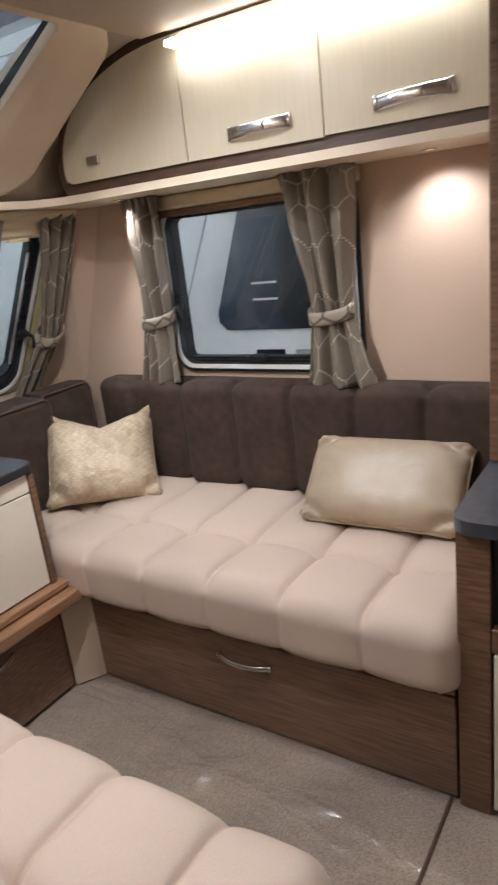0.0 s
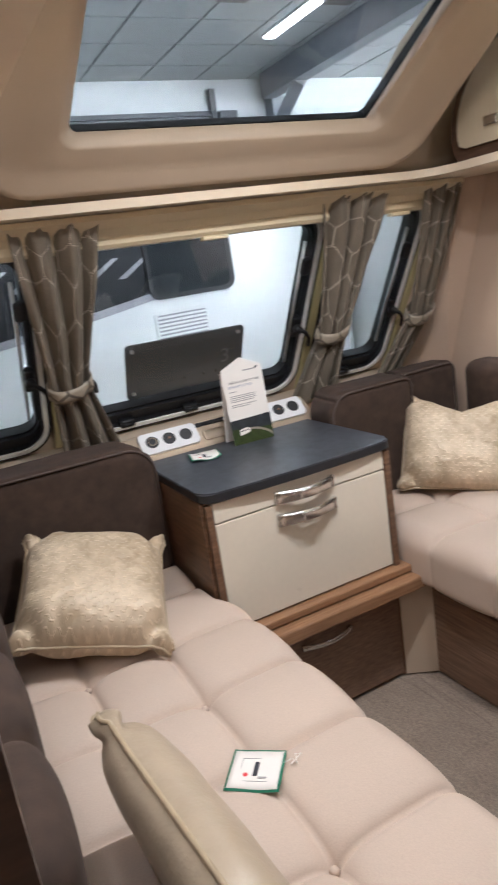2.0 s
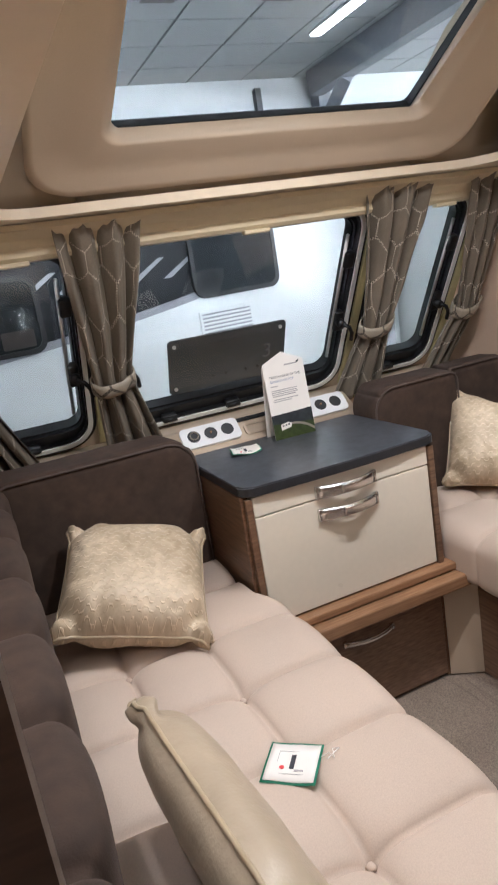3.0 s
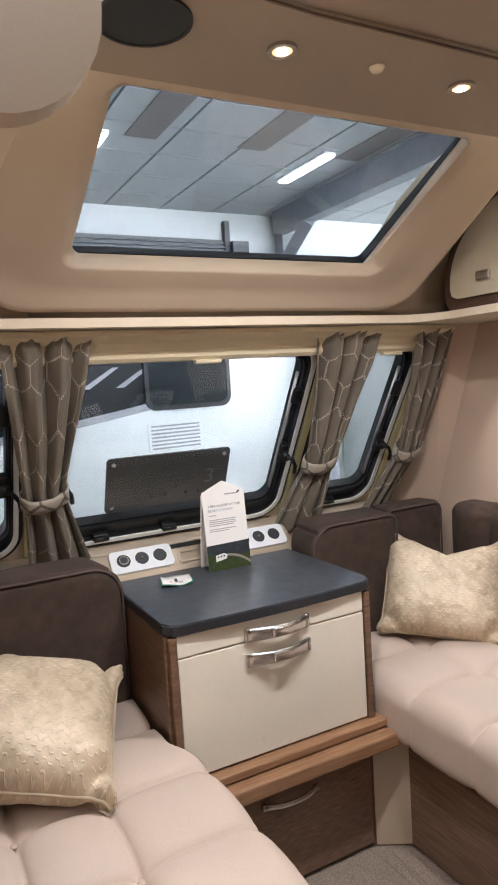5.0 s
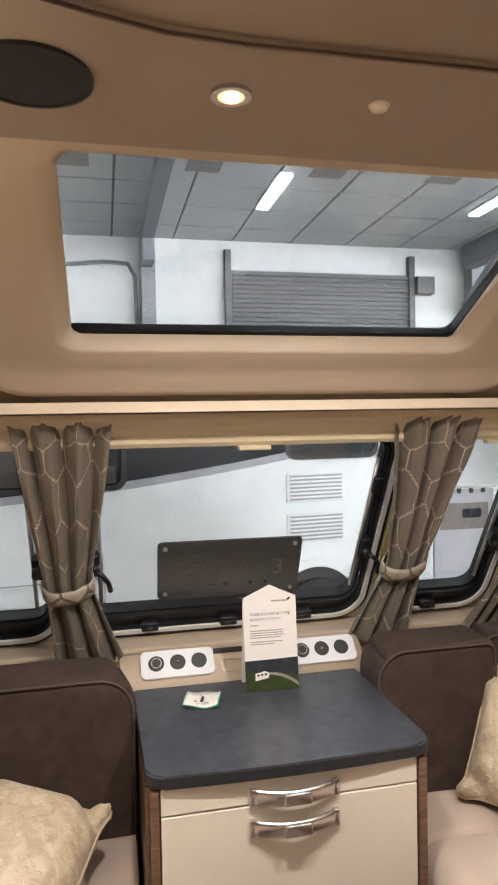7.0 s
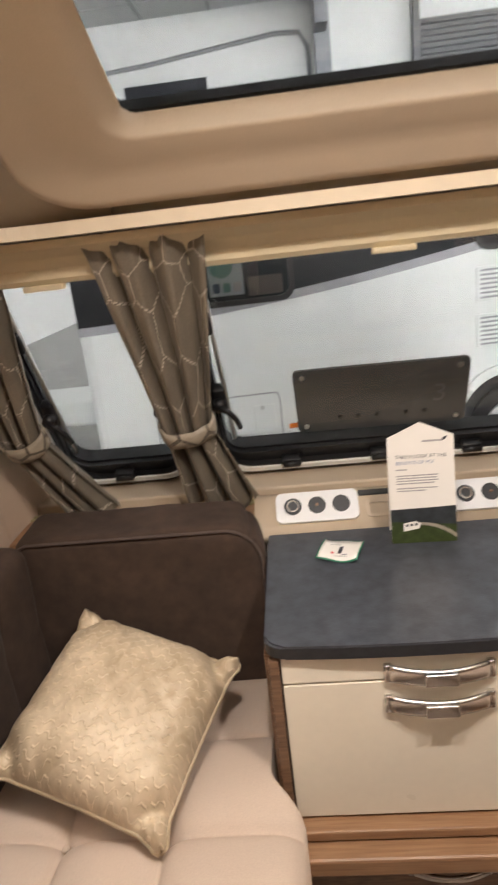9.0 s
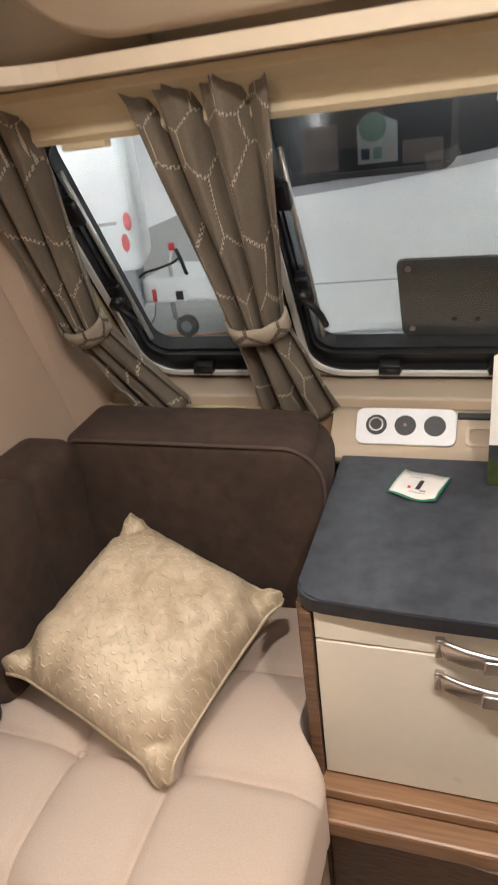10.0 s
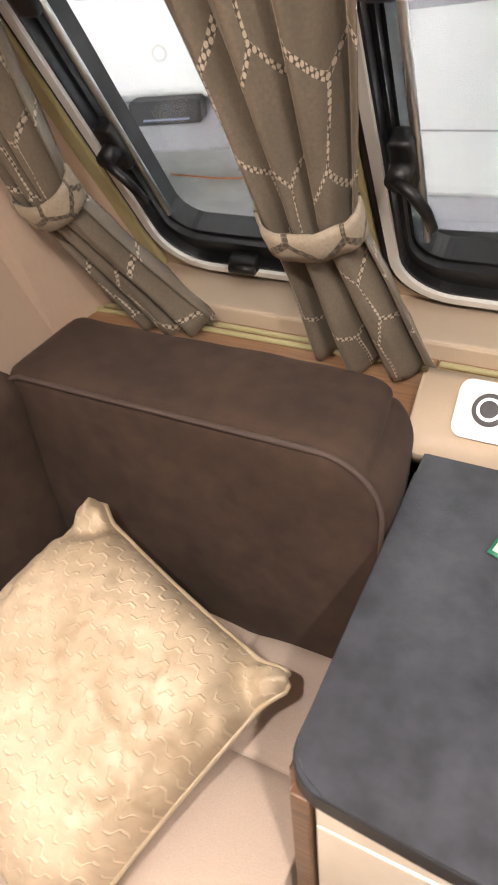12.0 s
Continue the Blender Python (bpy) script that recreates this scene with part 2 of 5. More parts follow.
M_DARKPLASTIC = material("charcoal_plastic", (0.03, 0.03, 0.033), 0.5, grain=0.15, scale=120)
M_CARPET = material("plastic_covered_carpet", (0.32, 0.252, 0.198), 0.9, grain=0.3, scale=260, bump=0.4, bump_scale=300, stains=0.25)
nt = M_CARPET.node_tree
film = nt.nodes.new("ShaderNodeTexNoise")
film.inputs["Scale"].default_value, film.inputs["Detail"].default_value, film.inputs["Distortion"].default_value = 6.0, 2, 0.8
ridge = nt.nodes.new("ShaderNodeBump")
ridge.inputs["Strength"].default_value, ridge.inputs["Distance"].default_value = 1.0, 0.10
crease = nt.nodes.new("ShaderNodeTexNoise")
crease.inputs["Scale"].default_value, crease.inputs["Detail"].default_value, crease.inputs["Distortion"].default_value = 10.0, 4, 0.7
away, fold, both = (nt.nodes.new("ShaderNodeMath") for _ in range(3))
away.operation, fold.operation, both.operation = "SUBTRACT", "ABSOLUTE", "MULTIPLY_ADD"
away.inputs[1].default_value, both.inputs[1].default_value = 0.5, -0.8
nt.links.new(crease.outputs["Fac"], away.inputs[0])
nt.links.new(away.outputs[0], fold.inputs[0])
nt.links.new(fold.outputs[0], both.inputs[0])
nt.links.new(film.outputs["Fac"], both.inputs[2])
nt.links.new(both.outputs[0], ridge.inputs["Height"])
pr = nt.nodes["Principled BSDF"]
pr.inputs["Coat Weight"].default_value, pr.inputs["Coat Roughness"].default_value = 1.0, 0.11
nt.links.new(ridge.outputs["Normal"], pr.inputs["Coat Normal"])
M_CURTAIN = patterned("taupe_stitched_curtain", (0.196, 0.166, 0.127), (0.60, 0.53, 0.43), 9.8, 0.34, 0.8, 0.027, True, 0.35, 0.5, tall=0.75)
M_TIE = patterned("taupe_tieback_cloth", (0.36, 0.31, 0.24), (0.07, 0.055, 0.042), 19, 0.5, 0.8, 0.055, True, 0.35, 0.3, tall=0.75)
M_PAPER = material("white_card", (0.84, 0.80, 0.75), 0.5, grain=0.01)
M_INK = material("dark_ink", (0.04, 0.04, 0.05), 0.6)
M_GREYINK = material("grey_ink", (0.38, 0.36, 0.36), 0.6)
M_BLUEINK = material("blue_ink", (0.26, 0.29, 0.42), 0.6)
M_GREEN = material("green_card", (0.02, 0.20, 0.11), 0.5, grain=0.05)
M_RED = material("red_ink", (0.75, 0.06, 0.06), 0.5)
M_GRASS = material("printed_green_field", (0.05, 0.075, 0.02), 0.45, grain=0.5, scale=60, second=(0.025, 0.035, 0.01))
M_HILL = material("printed_dark_hill", (0.03, 0.035, 0.04), 0.45, grain=0.4, scale=40)
M_ROAD = material("printed_road", (0.30, 0.27, 0.22), 0.45, grain=0.1)
M_GLASS = pane_material("window_acrylic", (0.95, 0.955, 0.945))
M_SMOKE = pane_material("skylight_acrylic", (0.86, 0.87, 0.87))
M_PLATE = material("smoked_acrylic_plate", (0.085, 0.088, 0.09), 0.12, grain=0.04, scale=14, stains=0.12, coat=0.6)
M_GRP = material("white_caravan_shell", (0.84, 0.86, 0.86), 0.35, grain=0.0, scale=20, stains=0.015, coat=0.15)
M_GRAPHIC = material("dark_vinyl_graphic", (0.016, 0.017, 0.020), 0.42, grain=0.1, scale=20)
M_GREYGRAPHIC = material("grey_vinyl_graphic", (0.36, 0.36, 0.39), 0.35, grain=0.05)
M_DARKGLASS = material("tinted_window", (0.014, 0.017, 0.020), 0.06, grain=0.2, scale=6, coat=0.35)
for dark in (M_GRAPHIC, M_DARKGLASS):
    dark.node_tree.nodes["Principled BSDF"].inputs["Specular IOR Level"].default_value = 0.15
M_NAVYGLASS = material("tinted_blue_window", (0.016, 0.026, 0.045), 0.07, grain=0.2, scale=6, coat=0.5)
M_TYRE = material("tyre_rubber", (0.02, 0.02, 0.02), 0.75, grain=0.2, scale=60, bump=0.2)
M_CONCRETE = material("painted_hall_floor", (0.36, 0.36, 0.35), 0.5, grain=0.1, scale=14, stains=0.2)
M_HALLWALL = material("white_clad_wall", (0.41, 0.42, 0.42), 0.6, grain=0.03, scale=8, stains=0.06)
M_TILE = material("grey_roof_panel", (0.39, 0.40, 0.40), 0.6, grain=0.04, scale=5, stains=0.08)
M_GIRDER = material("grey_steel", (0.13, 0.14, 0.155), 0.5, grain=0.15, scale=8)
M_LOUVRE = material("dark_grey_steel", (0.050, 0.052, 0.056), 0.5, grain=0.15, scale=8)
M_BROWNPANEL = material("dark_roof_light", (0.15, 0.13, 0.12), 0.5, grain=0.1, scale=6)
M_CARDTINT = material("card_behind_tinted_glass", (0.13, 0.14, 0.145), 0.3)
M_SEATDARK = material("seat_behind_tinted_glass", (0.035, 0.025, 0.020), 0.4, grain=0.2, scale=9)
M_GREENTINT = material("green_behind_tinted_glass", (0.015, 0.06, 0.045), 0.3)
M_TUBE = glowing("fluorescent_tube", (1.0, 0.98, 0.93), 9.0)
# dim orange imitates the soft halo round a lit lamp
M_LEDGLOW = glowing("warm_led_glow", (1.0, 0.50, 0.20), 1.0)
M_LEDCORE = glowing("warm_led_core", (1.0, 0.82, 0.58), 8.0)
M_LEDSTRIP = glowing("warm_led_strip", (1.0, 0.89, 0.70), 5.0)
M_REDLAMP = material("red_lens", (0.55, 0.02, 0.03), 0.2, coat=0.5)
M_ORANGE = material("orange_lens", (0.65, 0.16, 0.02), 0.25)


# ---------------------------------------------------------------- building helpers
def thing(name, label, category, m=None, group="", kind=""):
    ob = new(name)
    if m is not None:
        ob.matrix_world = m
    return tagged(ob, label, category, group, kind)


def part(name, bm, mat, parent=None, label="", smooth=False, m=None):
    me = bpy.data.meshes.new(name)
    bmesh.ops.recalc_face_normals(bm, faces=bm.faces)
    bm.to_mesh(me)
    bm.free()
    me.materials.append(mat)
    if smooth:
        for f in me.polygons:
            f.use_smooth = True
    ob = new(name, me)
    if m is not None:
        ob.matrix_local = m
    if parent is not None:
        ob.parent = parent
    if label:
        ob["label"] = label
    return ob


def setting(name, bm, mat, label, category, smooth=False):
    return tagged(part(name, bm, mat, None, "", smooth), label, category, "", "structure")


def box(lo, hi, bevel=0.0, seg=2, bm=None):
    b = bmesh.new()
    c, s = [(p + q) / 2 for p, q in zip(lo, hi)], [abs(q - p) for p, q in zip(lo, hi)]
    bmesh.ops.create_cube(b, size=1, matrix=Matrix.Translation(c) @ Matrix.Diagonal((*s, 1)))
    if bevel:
        bmesh.ops.bevel(b, geom=b.edges[:], offset=min(bevel, min(s) * 0.45), segments=seg, profile=0.5, affect="EDGES")
    if bm is None:
        return b
    me = bpy.data.meshes.new("tmp")
    b.to_mesh(me)
    b.free()
    bm.from_mesh(me)
    bpy.data.meshes.remove(me)
    return bm


def cyl(r, depth, m, seg=24, r2=None, bm=None):
    bm = bm or bmesh.new()
    bmesh.ops.create_cone(bm, cap_ends=True, segments=seg, radius1=r, radius2=r if r2 is None else r2, depth=depth, matrix=m)
    return bm


def rounded(w, h, r, n=6):
    """Outline of a rounded rectangle about the origin, counter-clockwise."""
    pts = []
    for cx, cy, a0 in ((w / 2 - r, h / 2 - r, 0), (-w / 2 + r, h / 2 - r, 90), (-w / 2 + r, -h / 2 + r, 180), (w / 2 - r, -h / 2 + r, 270)):
        for i in range(n + 1):
            a = radians(a0 + 90 * i / n)
            pts.append((cx + r * math.cos(a), cy + r * math.sin(a)))
    return pts


def slab(pts, z0, z1, m=None, bm=None):
    """A flat plate with the outline pts in the local xy plane."""
    bm = bm or bmesh.new()
    m = m or Matrix()
    lo = [bm.verts.new(m @ Vector((x, y, z0))) for x, y in pts]
    hi = [bm.verts.new(m @ Vector((x, y, z1))) for x, y in pts]
    bm.faces.new(list(reversed(lo)))
    bm.faces.new(hi)
    for i in range(len(pts)):
        j = (i + 1) % len(pts)
        bm.faces.new((lo[i], lo[j], hi[j], hi[i]))
    return bm


def ring(outer, inner, z0, z1, m=None, bm=None):
    """A plate between two outlines with the same number of points."""
    bm = bm or bmesh.new()
    m = m or Matrix()
    rows = [[bm.verts.new(m @ Vector((x, y, z))) for x, y in pts] for pts, z in ((outer, z0), (outer, z1), (inner, z1), (inner, z0))]
    k = len(outer)
    for a in range(4):
        for i in range(k):
            j = (i + 1) % k
            bm.faces.new((rows[a][i], rows[a][j], rows[(a + 1) % 4][j], rows[(a + 1) % 4][i]))
    return bm


def square_like(inner, w, h, cx=0.0, cy=0.0):
    """Points on a rectangle's rim, one for each point of inner."""
    out = []
    for x, y in inner:
        dx, dy = x - cx, y - cy
        k = min((w / 2) / abs(dx) if dx else 1e9, (h / 2) / abs(dy) if dy else 1e9)
        out.append((cx + dx * k, cy + dy * k))
    for sx, sy in ((1, 1), (-1, 1), (-1, -1), (1, -1)):
        c = (cx + sx * w / 2, cy + sy * h / 2)
        i = min(range(len(out)), key=lambda q: (out[q][0] - c[0]) ** 2 + (out[q][1] - c[1]) ** 2)
        out[i] = c
    return out


def extrude(profile, axis, a, b, bm=None, closed=True):
    """A profile in the plane across an axis, drawn out from a to b."""
    bm = bm or bmesh.new()
    put = {"x": lambda u, v, s: (s, u, v), "y": lambda u, v, s: (u, s, v), "z": lambda u, v, s: (u, v, s)}[axis]
    p = [bm.verts.new(put(u, v, a)) for u, v in profile]
    q = [bm.verts.new(put(u, v, b)) for u, v in profile]
    k = len(profile)
    for i in range(k if closed else k - 1):
        j = (i + 1) % k
        bm.faces.new((p[i], p[j], q[j], q[i]))
    if closed:
        bm.faces.new(p)
        bm.faces.new(list(reversed(q)))
    return bm


def tube(points, r, seg=8, closed=False, bm=None):
    bm = bm or bmesh.new()
    pts = [Vector(p) for p in points]
    k = len(pts)
    rows = []
    for i, p in enumerate(pts):
        a = pts[(i - 1) % k] if closed or i else p
        b = pts[(i + 1) % k] if closed or i < k - 1 else p
        d = (b - a).normalized()
        u = d.cross(Vector((0, 0, 1)))
        u = u.normalized() if u.length > 1e-3 else Vector((1, 0, 0))
        v = d.cross(u)
        rows.append([bm.verts.new(p + r * (math.cos(t) * u + math.sin(t) * v)) for t in (2 * math.pi * s / seg for s in range(seg))])
    for i in range(k if closed else k - 1):
        A, B = rows[i], rows[(i + 1) % k]
        for s in range(seg):
            bm.faces.new((A[s], A[(s + 1) % seg], B[(s + 1) % seg], B[s]))
    if not closed:
        bm.faces.new(rows[0])
        bm.faces.new(rows[-1])
    return bm


def soft_box(lo, hi, r, n, shift=None):
    """A padded block: rounded edges, and shift(p, normal) in metres moves its skin in or out."""
    c = Vector([(a + b) / 2 for a, b in zip(lo, hi)])
    h = Vector([abs(b - a) / 2 for a, b in zip(lo, hi)])
    bm = bmesh.new()
    for ax in range(3):
        u, v = (ax + 1) % 3, (ax + 2) % 3
        for sgn in (-1, 1):
            g = []
            for i in range(n[u] + 1):
                row = []
                for j in range(n[v] + 1):
                    p = Vector((0, 0, 0))
                    p[ax], p[u], p[v] = sgn * h[ax], (2 * i / n[u] - 1) * h[u], (2 * j / n[v] - 1) * h[v]
                    q = Vector([max(-(hh - r), min(hh - r, a)) for a, hh in zip(p, h)])
                    d = (p - q).normalized()
                    w = q + d * r + c
                    if shift:
                        w = w + d * shift(w, d)
                    row.append(bm.verts.new(w))
                g.append(row)
            for i in range(n[u]):
                for j in range(n[v]):
                    bm.faces.new((g[i][j], g[i + 1][j], g[i + 1][j + 1], g[i][j + 1]))
    bmesh.ops.remove_doubles(bm, verts=bm.verts[:], dist=1e-5)
    return bm


def dip(x, w):
    return math.exp(-abs(x) / w)


def frame_on(origin, ux, uy):
    """A pose whose x and y axes run along ux and uy."""
    ux = Vector(ux).normalized()
    uz = ux.cross(Vector(uy)).normalized()
    uy = uz.cross(ux)
    m = Matrix((ux, uy, uz)).transposed().to_4x4()
    m.translation = Vector(origin)
    return m


def grip(parent, m, length=0.182, height=0.036, bow=0.021, mat=None, catch=True):
    """A bowed chrome handle: feet at both ends, a push catch in its middle. Local x along it, z away from the door."""
    h = part("handle", bmesh.new(), mat or M_CHROME, parent, "bowed chrome handle", m=m)
    bm = bmesh.new()
    k = 16
    rows = []
    for i in range(k + 1):
        u = 2 * i / k - 1
        x, z = u * length / 2, 0.006 + bow * (1 - u * u)
        hh = height / 2 * (0.86 + 0.14 * u * u)
        rows.append([bm.verts.new((x, a, z + b)) for a, b in ((-hh, -0.003), (hh, -0.003), (hh, 0.001), (hh * 0.6, 0.004), (-hh * 0.6, 0.004), (-hh, 0.001))])
    for a, b in zip(rows, rows[1:]):
        for s in range(6):
            bm.faces.new((a[s], a[(s + 1) % 6], b[(s + 1) % 6], b[s]))
    bm.faces.new(rows[0])
    bm.faces.new(rows[-1])
    for s in (-1, 1):
        box((s * length / 2 - 0.007, -height / 2, -0.002), (s * length / 2 + 0.007, height / 2, 0.010), 0.002, 1, bm)
    bmesh.ops.recalc_face_normals(bm, faces=bm.faces)
    bm.to_mesh(h.data)
    bm.free()
    for f in h.data.polygons:
        f.use_smooth = True
    if catch:
        part("push_catch", box((-0.030, -height * 0.36, bow + 0.004), (0.030, height * 0.36, bow + 0.016), 0.004, 3), M_CHROME, h, smooth=True)
    return h


# ---------------------------------------------------------------- plan
WEST, WALL, AISLE, FRONT_Y, SHELF_Z, CEIL_Z, REAR_Y = 1.0, 1.06, 0.385, 0.0, 1.56, 1.935, -3.3
SLOPE = 0.595


def glass_y(z):
    """Where the raked front wall stands at a height."""
    return 0.415 + (1.469 - z) * SLOPE


def front_plane(x, z, off=0.0):
    """A pose on the raked front wall: x across, y up the slope, z into the room."""
    up = Vector((0, -SLOPE, 1)).normalized()
    m = frame_on((x, glass_y(z), z), (1, 0, 0), up)
    m.translation += m.to_3x3() @ Vector((0, 0, off))
    return m


UPLEN = math.sqrt(1 + SLOPE * SLOPE)

# ---------------------------------------------------------------- shell of the caravan
bm = box((-WALL, REAR_Y, -0.06), (WALL, 0.85, -0.002))
floor = setting("floor", bm, M_CARPET, "taupe carpet under clear protective plastic film", "floor")

def nose(y0):
    """Outline of a side wall from y0 forward, following the raked front."""
    return [(y0, 0.0), (0.80, 0.0), (0.80, 0.84), (glass_y(0.84) + 0.0, 0.845), (glass_y(1.60), 1.60), (0.26, 1.70), (0.20, 1.98), (y0, 1.98)]


def side_wall(sgn, holes):
    """A side wall with a rounded window opening, cut to the raked front."""
    bm = bmesh.new()
    w = WALL if sgn > 0 else WEST
    x0, x1 = sgn * w, sgn * (w + 0.035)
    zb, zt = 0.0, 1.98
    if holes:
        ya, yb, za, zc = holes
        cy, cz = (ya + yb) / 2, (za + zc) / 2
        inner = [(x + cy, y + cz) for x, y in rounded(yb - ya, zc - za, 0.06)]
        outer = square_like(inner, 1.2, 1.0, cy, cz)
        m = Matrix(((0, 0, 1, 0), (1, 0, 0, 0), (0, 1, 0, 0), (0, 0, 0, 1)))
        ring(outer, inner, x0, x1, m, bm)
        ylo, yhi, zlo, zhi = cy - 0.6, cy + 0.6, cz - 0.5, cz + 0.5
        box((min(x0, x1), REAR_Y, zb), (max(x0, x1), ylo, zt), bm=bm)
        extrude(nose(yhi), "x", x0, x1, bm)
        box((min(x0, x1), ylo, zb), (max(x0, x1), yhi, zlo), bm=bm)
        box((min(x0, x1), ylo, zhi), (max(x0, x1), yhi, zt), bm=bm)
    else:
        box((min(x0, x1), REAR_Y, zb), (max(x0, x1), 0.0, zt), bm=bm)
        extrude(nose(0.0), "x", x0, x1, bm)
    return bm


SIDE_WIN = (-0.78, -0.06, 0.945, 1.49)
setting("wall_east", side_wall(1, SIDE_WIN), M_WALL, "blush beige wall board with a window opening", "wall")
setting("wall_west", side_wall(-1, None), M_WALL, "blush beige wall board", "wall")
setting("wall_south", box((-WALL, REAR_Y - 0.04, 0), (WALL, REAR_Y, 1.98)), M_WALL, "plain beige end wall", "wall")

# raked front wall in three framed fields, with a lower apron and the corner cheeks
ZB, ZT = 0.80, 1.60
FIELDS = [("centre", 0.0, 0.94, 0.885), ("side", -0.715, 0.49, 0.355), ("side", 0.715, 0.49, 0.355)]
WZ0, WZ1 = 0.885, 1.50
bm = bmesh.new()
for kind, cx, w, ow in FIELDS:
    zc = (WZ0 + WZ1) / 2
    hh = (WZ1 - WZ0) * UPLEN
    inner = rounded(ow, hh, 0.085, 8)
    lo, hi = (ZB - zc) * UPLEN, (ZT - zc) * UPLEN
    outer = square_like(inner, w, hi - lo, 0, 0)
    outer = [(x, y + (hi + lo) / 2 if abs(abs(y) - (hi - lo) / 2) < 1e-6 else y) for x, y in outer]
    ring(outer, inner, -0.03, 0.0, front_plane(cx, zc), bm)
setting("wall_north", bm, M_MOULD, "raked beige front wall with three window openings", "wall")
for s in (-1, 1):
    bm = bmesh.new()
    w = WALL if s > 0 else WEST
    pts = [(s * (w - 0.003), 0.51, 0.80), (s * 0.955, glass_y(0.80) - 0.012, 0.80),
           (s * 0.955, glass_y(1.60) - 0.012, 1.60), (s * (w - 0.003), 0.23, 1.60)]
    v = [bm.verts.new(p) for p in pts] + [bm.verts.new((p[0] + s * 0.02, p[1] + 0.03, p[2])) for p in pts]
    for f in ((0, 1, 2, 3), (7, 6, 5, 4), (0, 4, 5, 1), (1, 5, 6, 2), (2, 6, 7, 3), (3, 7, 4, 0)):
        bm.faces.new([v[i] for i in f])
    setting("trim_corner", bm, M_WALL, "brown corner panel beside the front window", "wall panel")

# windows in the front wall


def window_unit(name, m, w, h, r, label, hinges=(), glass=None, white=True, rail=0.085):
    t = thing(name, label, "window", m, kind="structure")
    bm = ring(rounded(w + 0.05, h + 0.05, r + 0.02, 8), rounded(w - 0.012, h - 0.012, r, 8), -0.012, 0.014)
    part("outer_seal", bm, M_BLACK, t, smooth=False)
    if white:
        part("white_bead", ring(rounded(w + 0.026, h + 0.026, r + 0.012, 8), rounded(w - 0.004, h - 0.004, r, 8), 0.012, 0.021), M_WHITELINE, t)
    part("window_frame", ring(rounded(w - 0.008, h - 0.008, r, 8), rounded(w - rail * 0.3, h - rail, max(0.02, r - 0.03), 8), -0.045, -0.004), M_BLACK, t)
    part("inner_frame", ring(rounded(w - rail * 0.3 + 0.015, h - rail + 0.015, max(0.02, r - 0.025), 8), rounded(w - rail * 0.3 - 0.010, h - rail - 0.015, max(0.015, r - 0.035), 8), -0.06, -0.018), M_BLACK, t)
    g = part("pane", slab(rounded(w - rail * 0.3 + 0.012, h - rail + 0.012, max(0.02, r - 0.02), 8), -0.056, -0.050), glass or M_GLASS, t)
    g.visible_shadow = False
    for x, y, a in hinges:
        hb = box((-0.028, -0.014, -0.01), (0.028, 0.014, 0.018), 0.005, 2)
        cyl(0.009, 0.05, pose(0, 0, 0.020, 0, 90, 0), 12, bm=hb)
        part("hinge", hb, M_BLACK, t, m=pose(x, y, 0.004, 0, 0, a), smooth=True)
    return t


def latch(parent, x, y, turn):
    """A black window catch with a curved lever."""
    b = box((-0.016, -0.040, -0.01), (0.016, 0.040, 0.022), 0.006, 2)
    cyl(0.016, 0.03, pose(0, 0.0, 0.03), 14, bm=b)
    c = part("catch", b, M_BLACK, parent, m=pose(x, y, 0.004, 0, 0, turn), smooth=True)
    part("lever", tube([(0, 0.005, 0.045), (0.022, -0.005, 0.055), (0.038, -0.03, 0.058), (0.044, -0.065, 0.055)], 0.0075), M_BLACK, c, smooth=True)


zc = (WZ0 + WZ1) / 2
hh = (WZ1 - WZ0) * UPLEN
wins = []
for i, (kind, cx, w, ow) in enumerate(FIELDS):
    hy = -hh / 2 + 0.010
    hx = [(-0.25, hy, 0), (0.0, hy, 0), (0.25, hy, 0)] if kind == "centre" else [(-0.02, hy, 0)]
    t = window_unit(f"window_{i + 1}", front_plane(cx, zc), ow, hh, 0.085, "raked caravan window with black seal and white bead", hx)
    for s in (-1, 1):
        latch(t, s * (ow / 2 - 0.03), -0.075, 0 if s < 0 else 0)
        strut = tube([(s * (ow / 2 - 0.045), -hh / 2 + 0.12, 0.004), (s * (ow / 2 - 0.045), hh / 2 - 0.10, 0.004)], 0.006)
        part("stay", strut, M_STEEL, t, smooth=True)
        box_b = box((s * (ow / 2 - 0.03) - 0.018, hh / 2 - 0.22, -0.006), (s * (ow / 2 - 0.03) + 0.018, hh / 2 - 0.16, 0.024), 0.006)
        part("stay_bracket", box_b, M_BLACK, t, smooth=True)
    wins.append(t)
for jamb_x in (-0.940, -0.490, 0.490, 0.940):
    bm = box((-0.018, -hh / 2 - 0.03, 0.0), (0.018, hh / 2 + 0.05, 0.016), 0.006, 2)
    tagged(part("trim_jamb", bm, M_POST, None, m=front_plane(jamb_x, zc)), "pale yellow window jamb beside the front windows", "jamb", "", "structure")

# ledge, sill and apron
for a, c, y0 in ((-0.985, -0.352, 0.464), (-0.350, 0.360, 0.547), (0.362, 1.04, 0.464)):
    setting("trim_sill", box((a, y0, 0.795), (c, 0.648, 0.822), 0.002), M_OAK, "oak window sill behind the front cushions", "sill")
    for y in (0.604, 0.624):
        setting("trim_track", box((a + 0.004, y, 0.8225), (c - 0.004, y + 0.009, 0.829), 0.002), M_POST, "brass coloured curtain track along the sill", "track")
setting("trim_ledge", box((-0.995, 0.650, 0.78), (1.05, 0.80, 0.850), 0.006), M_MOULD, "beige ledge under the front windows", "sill")
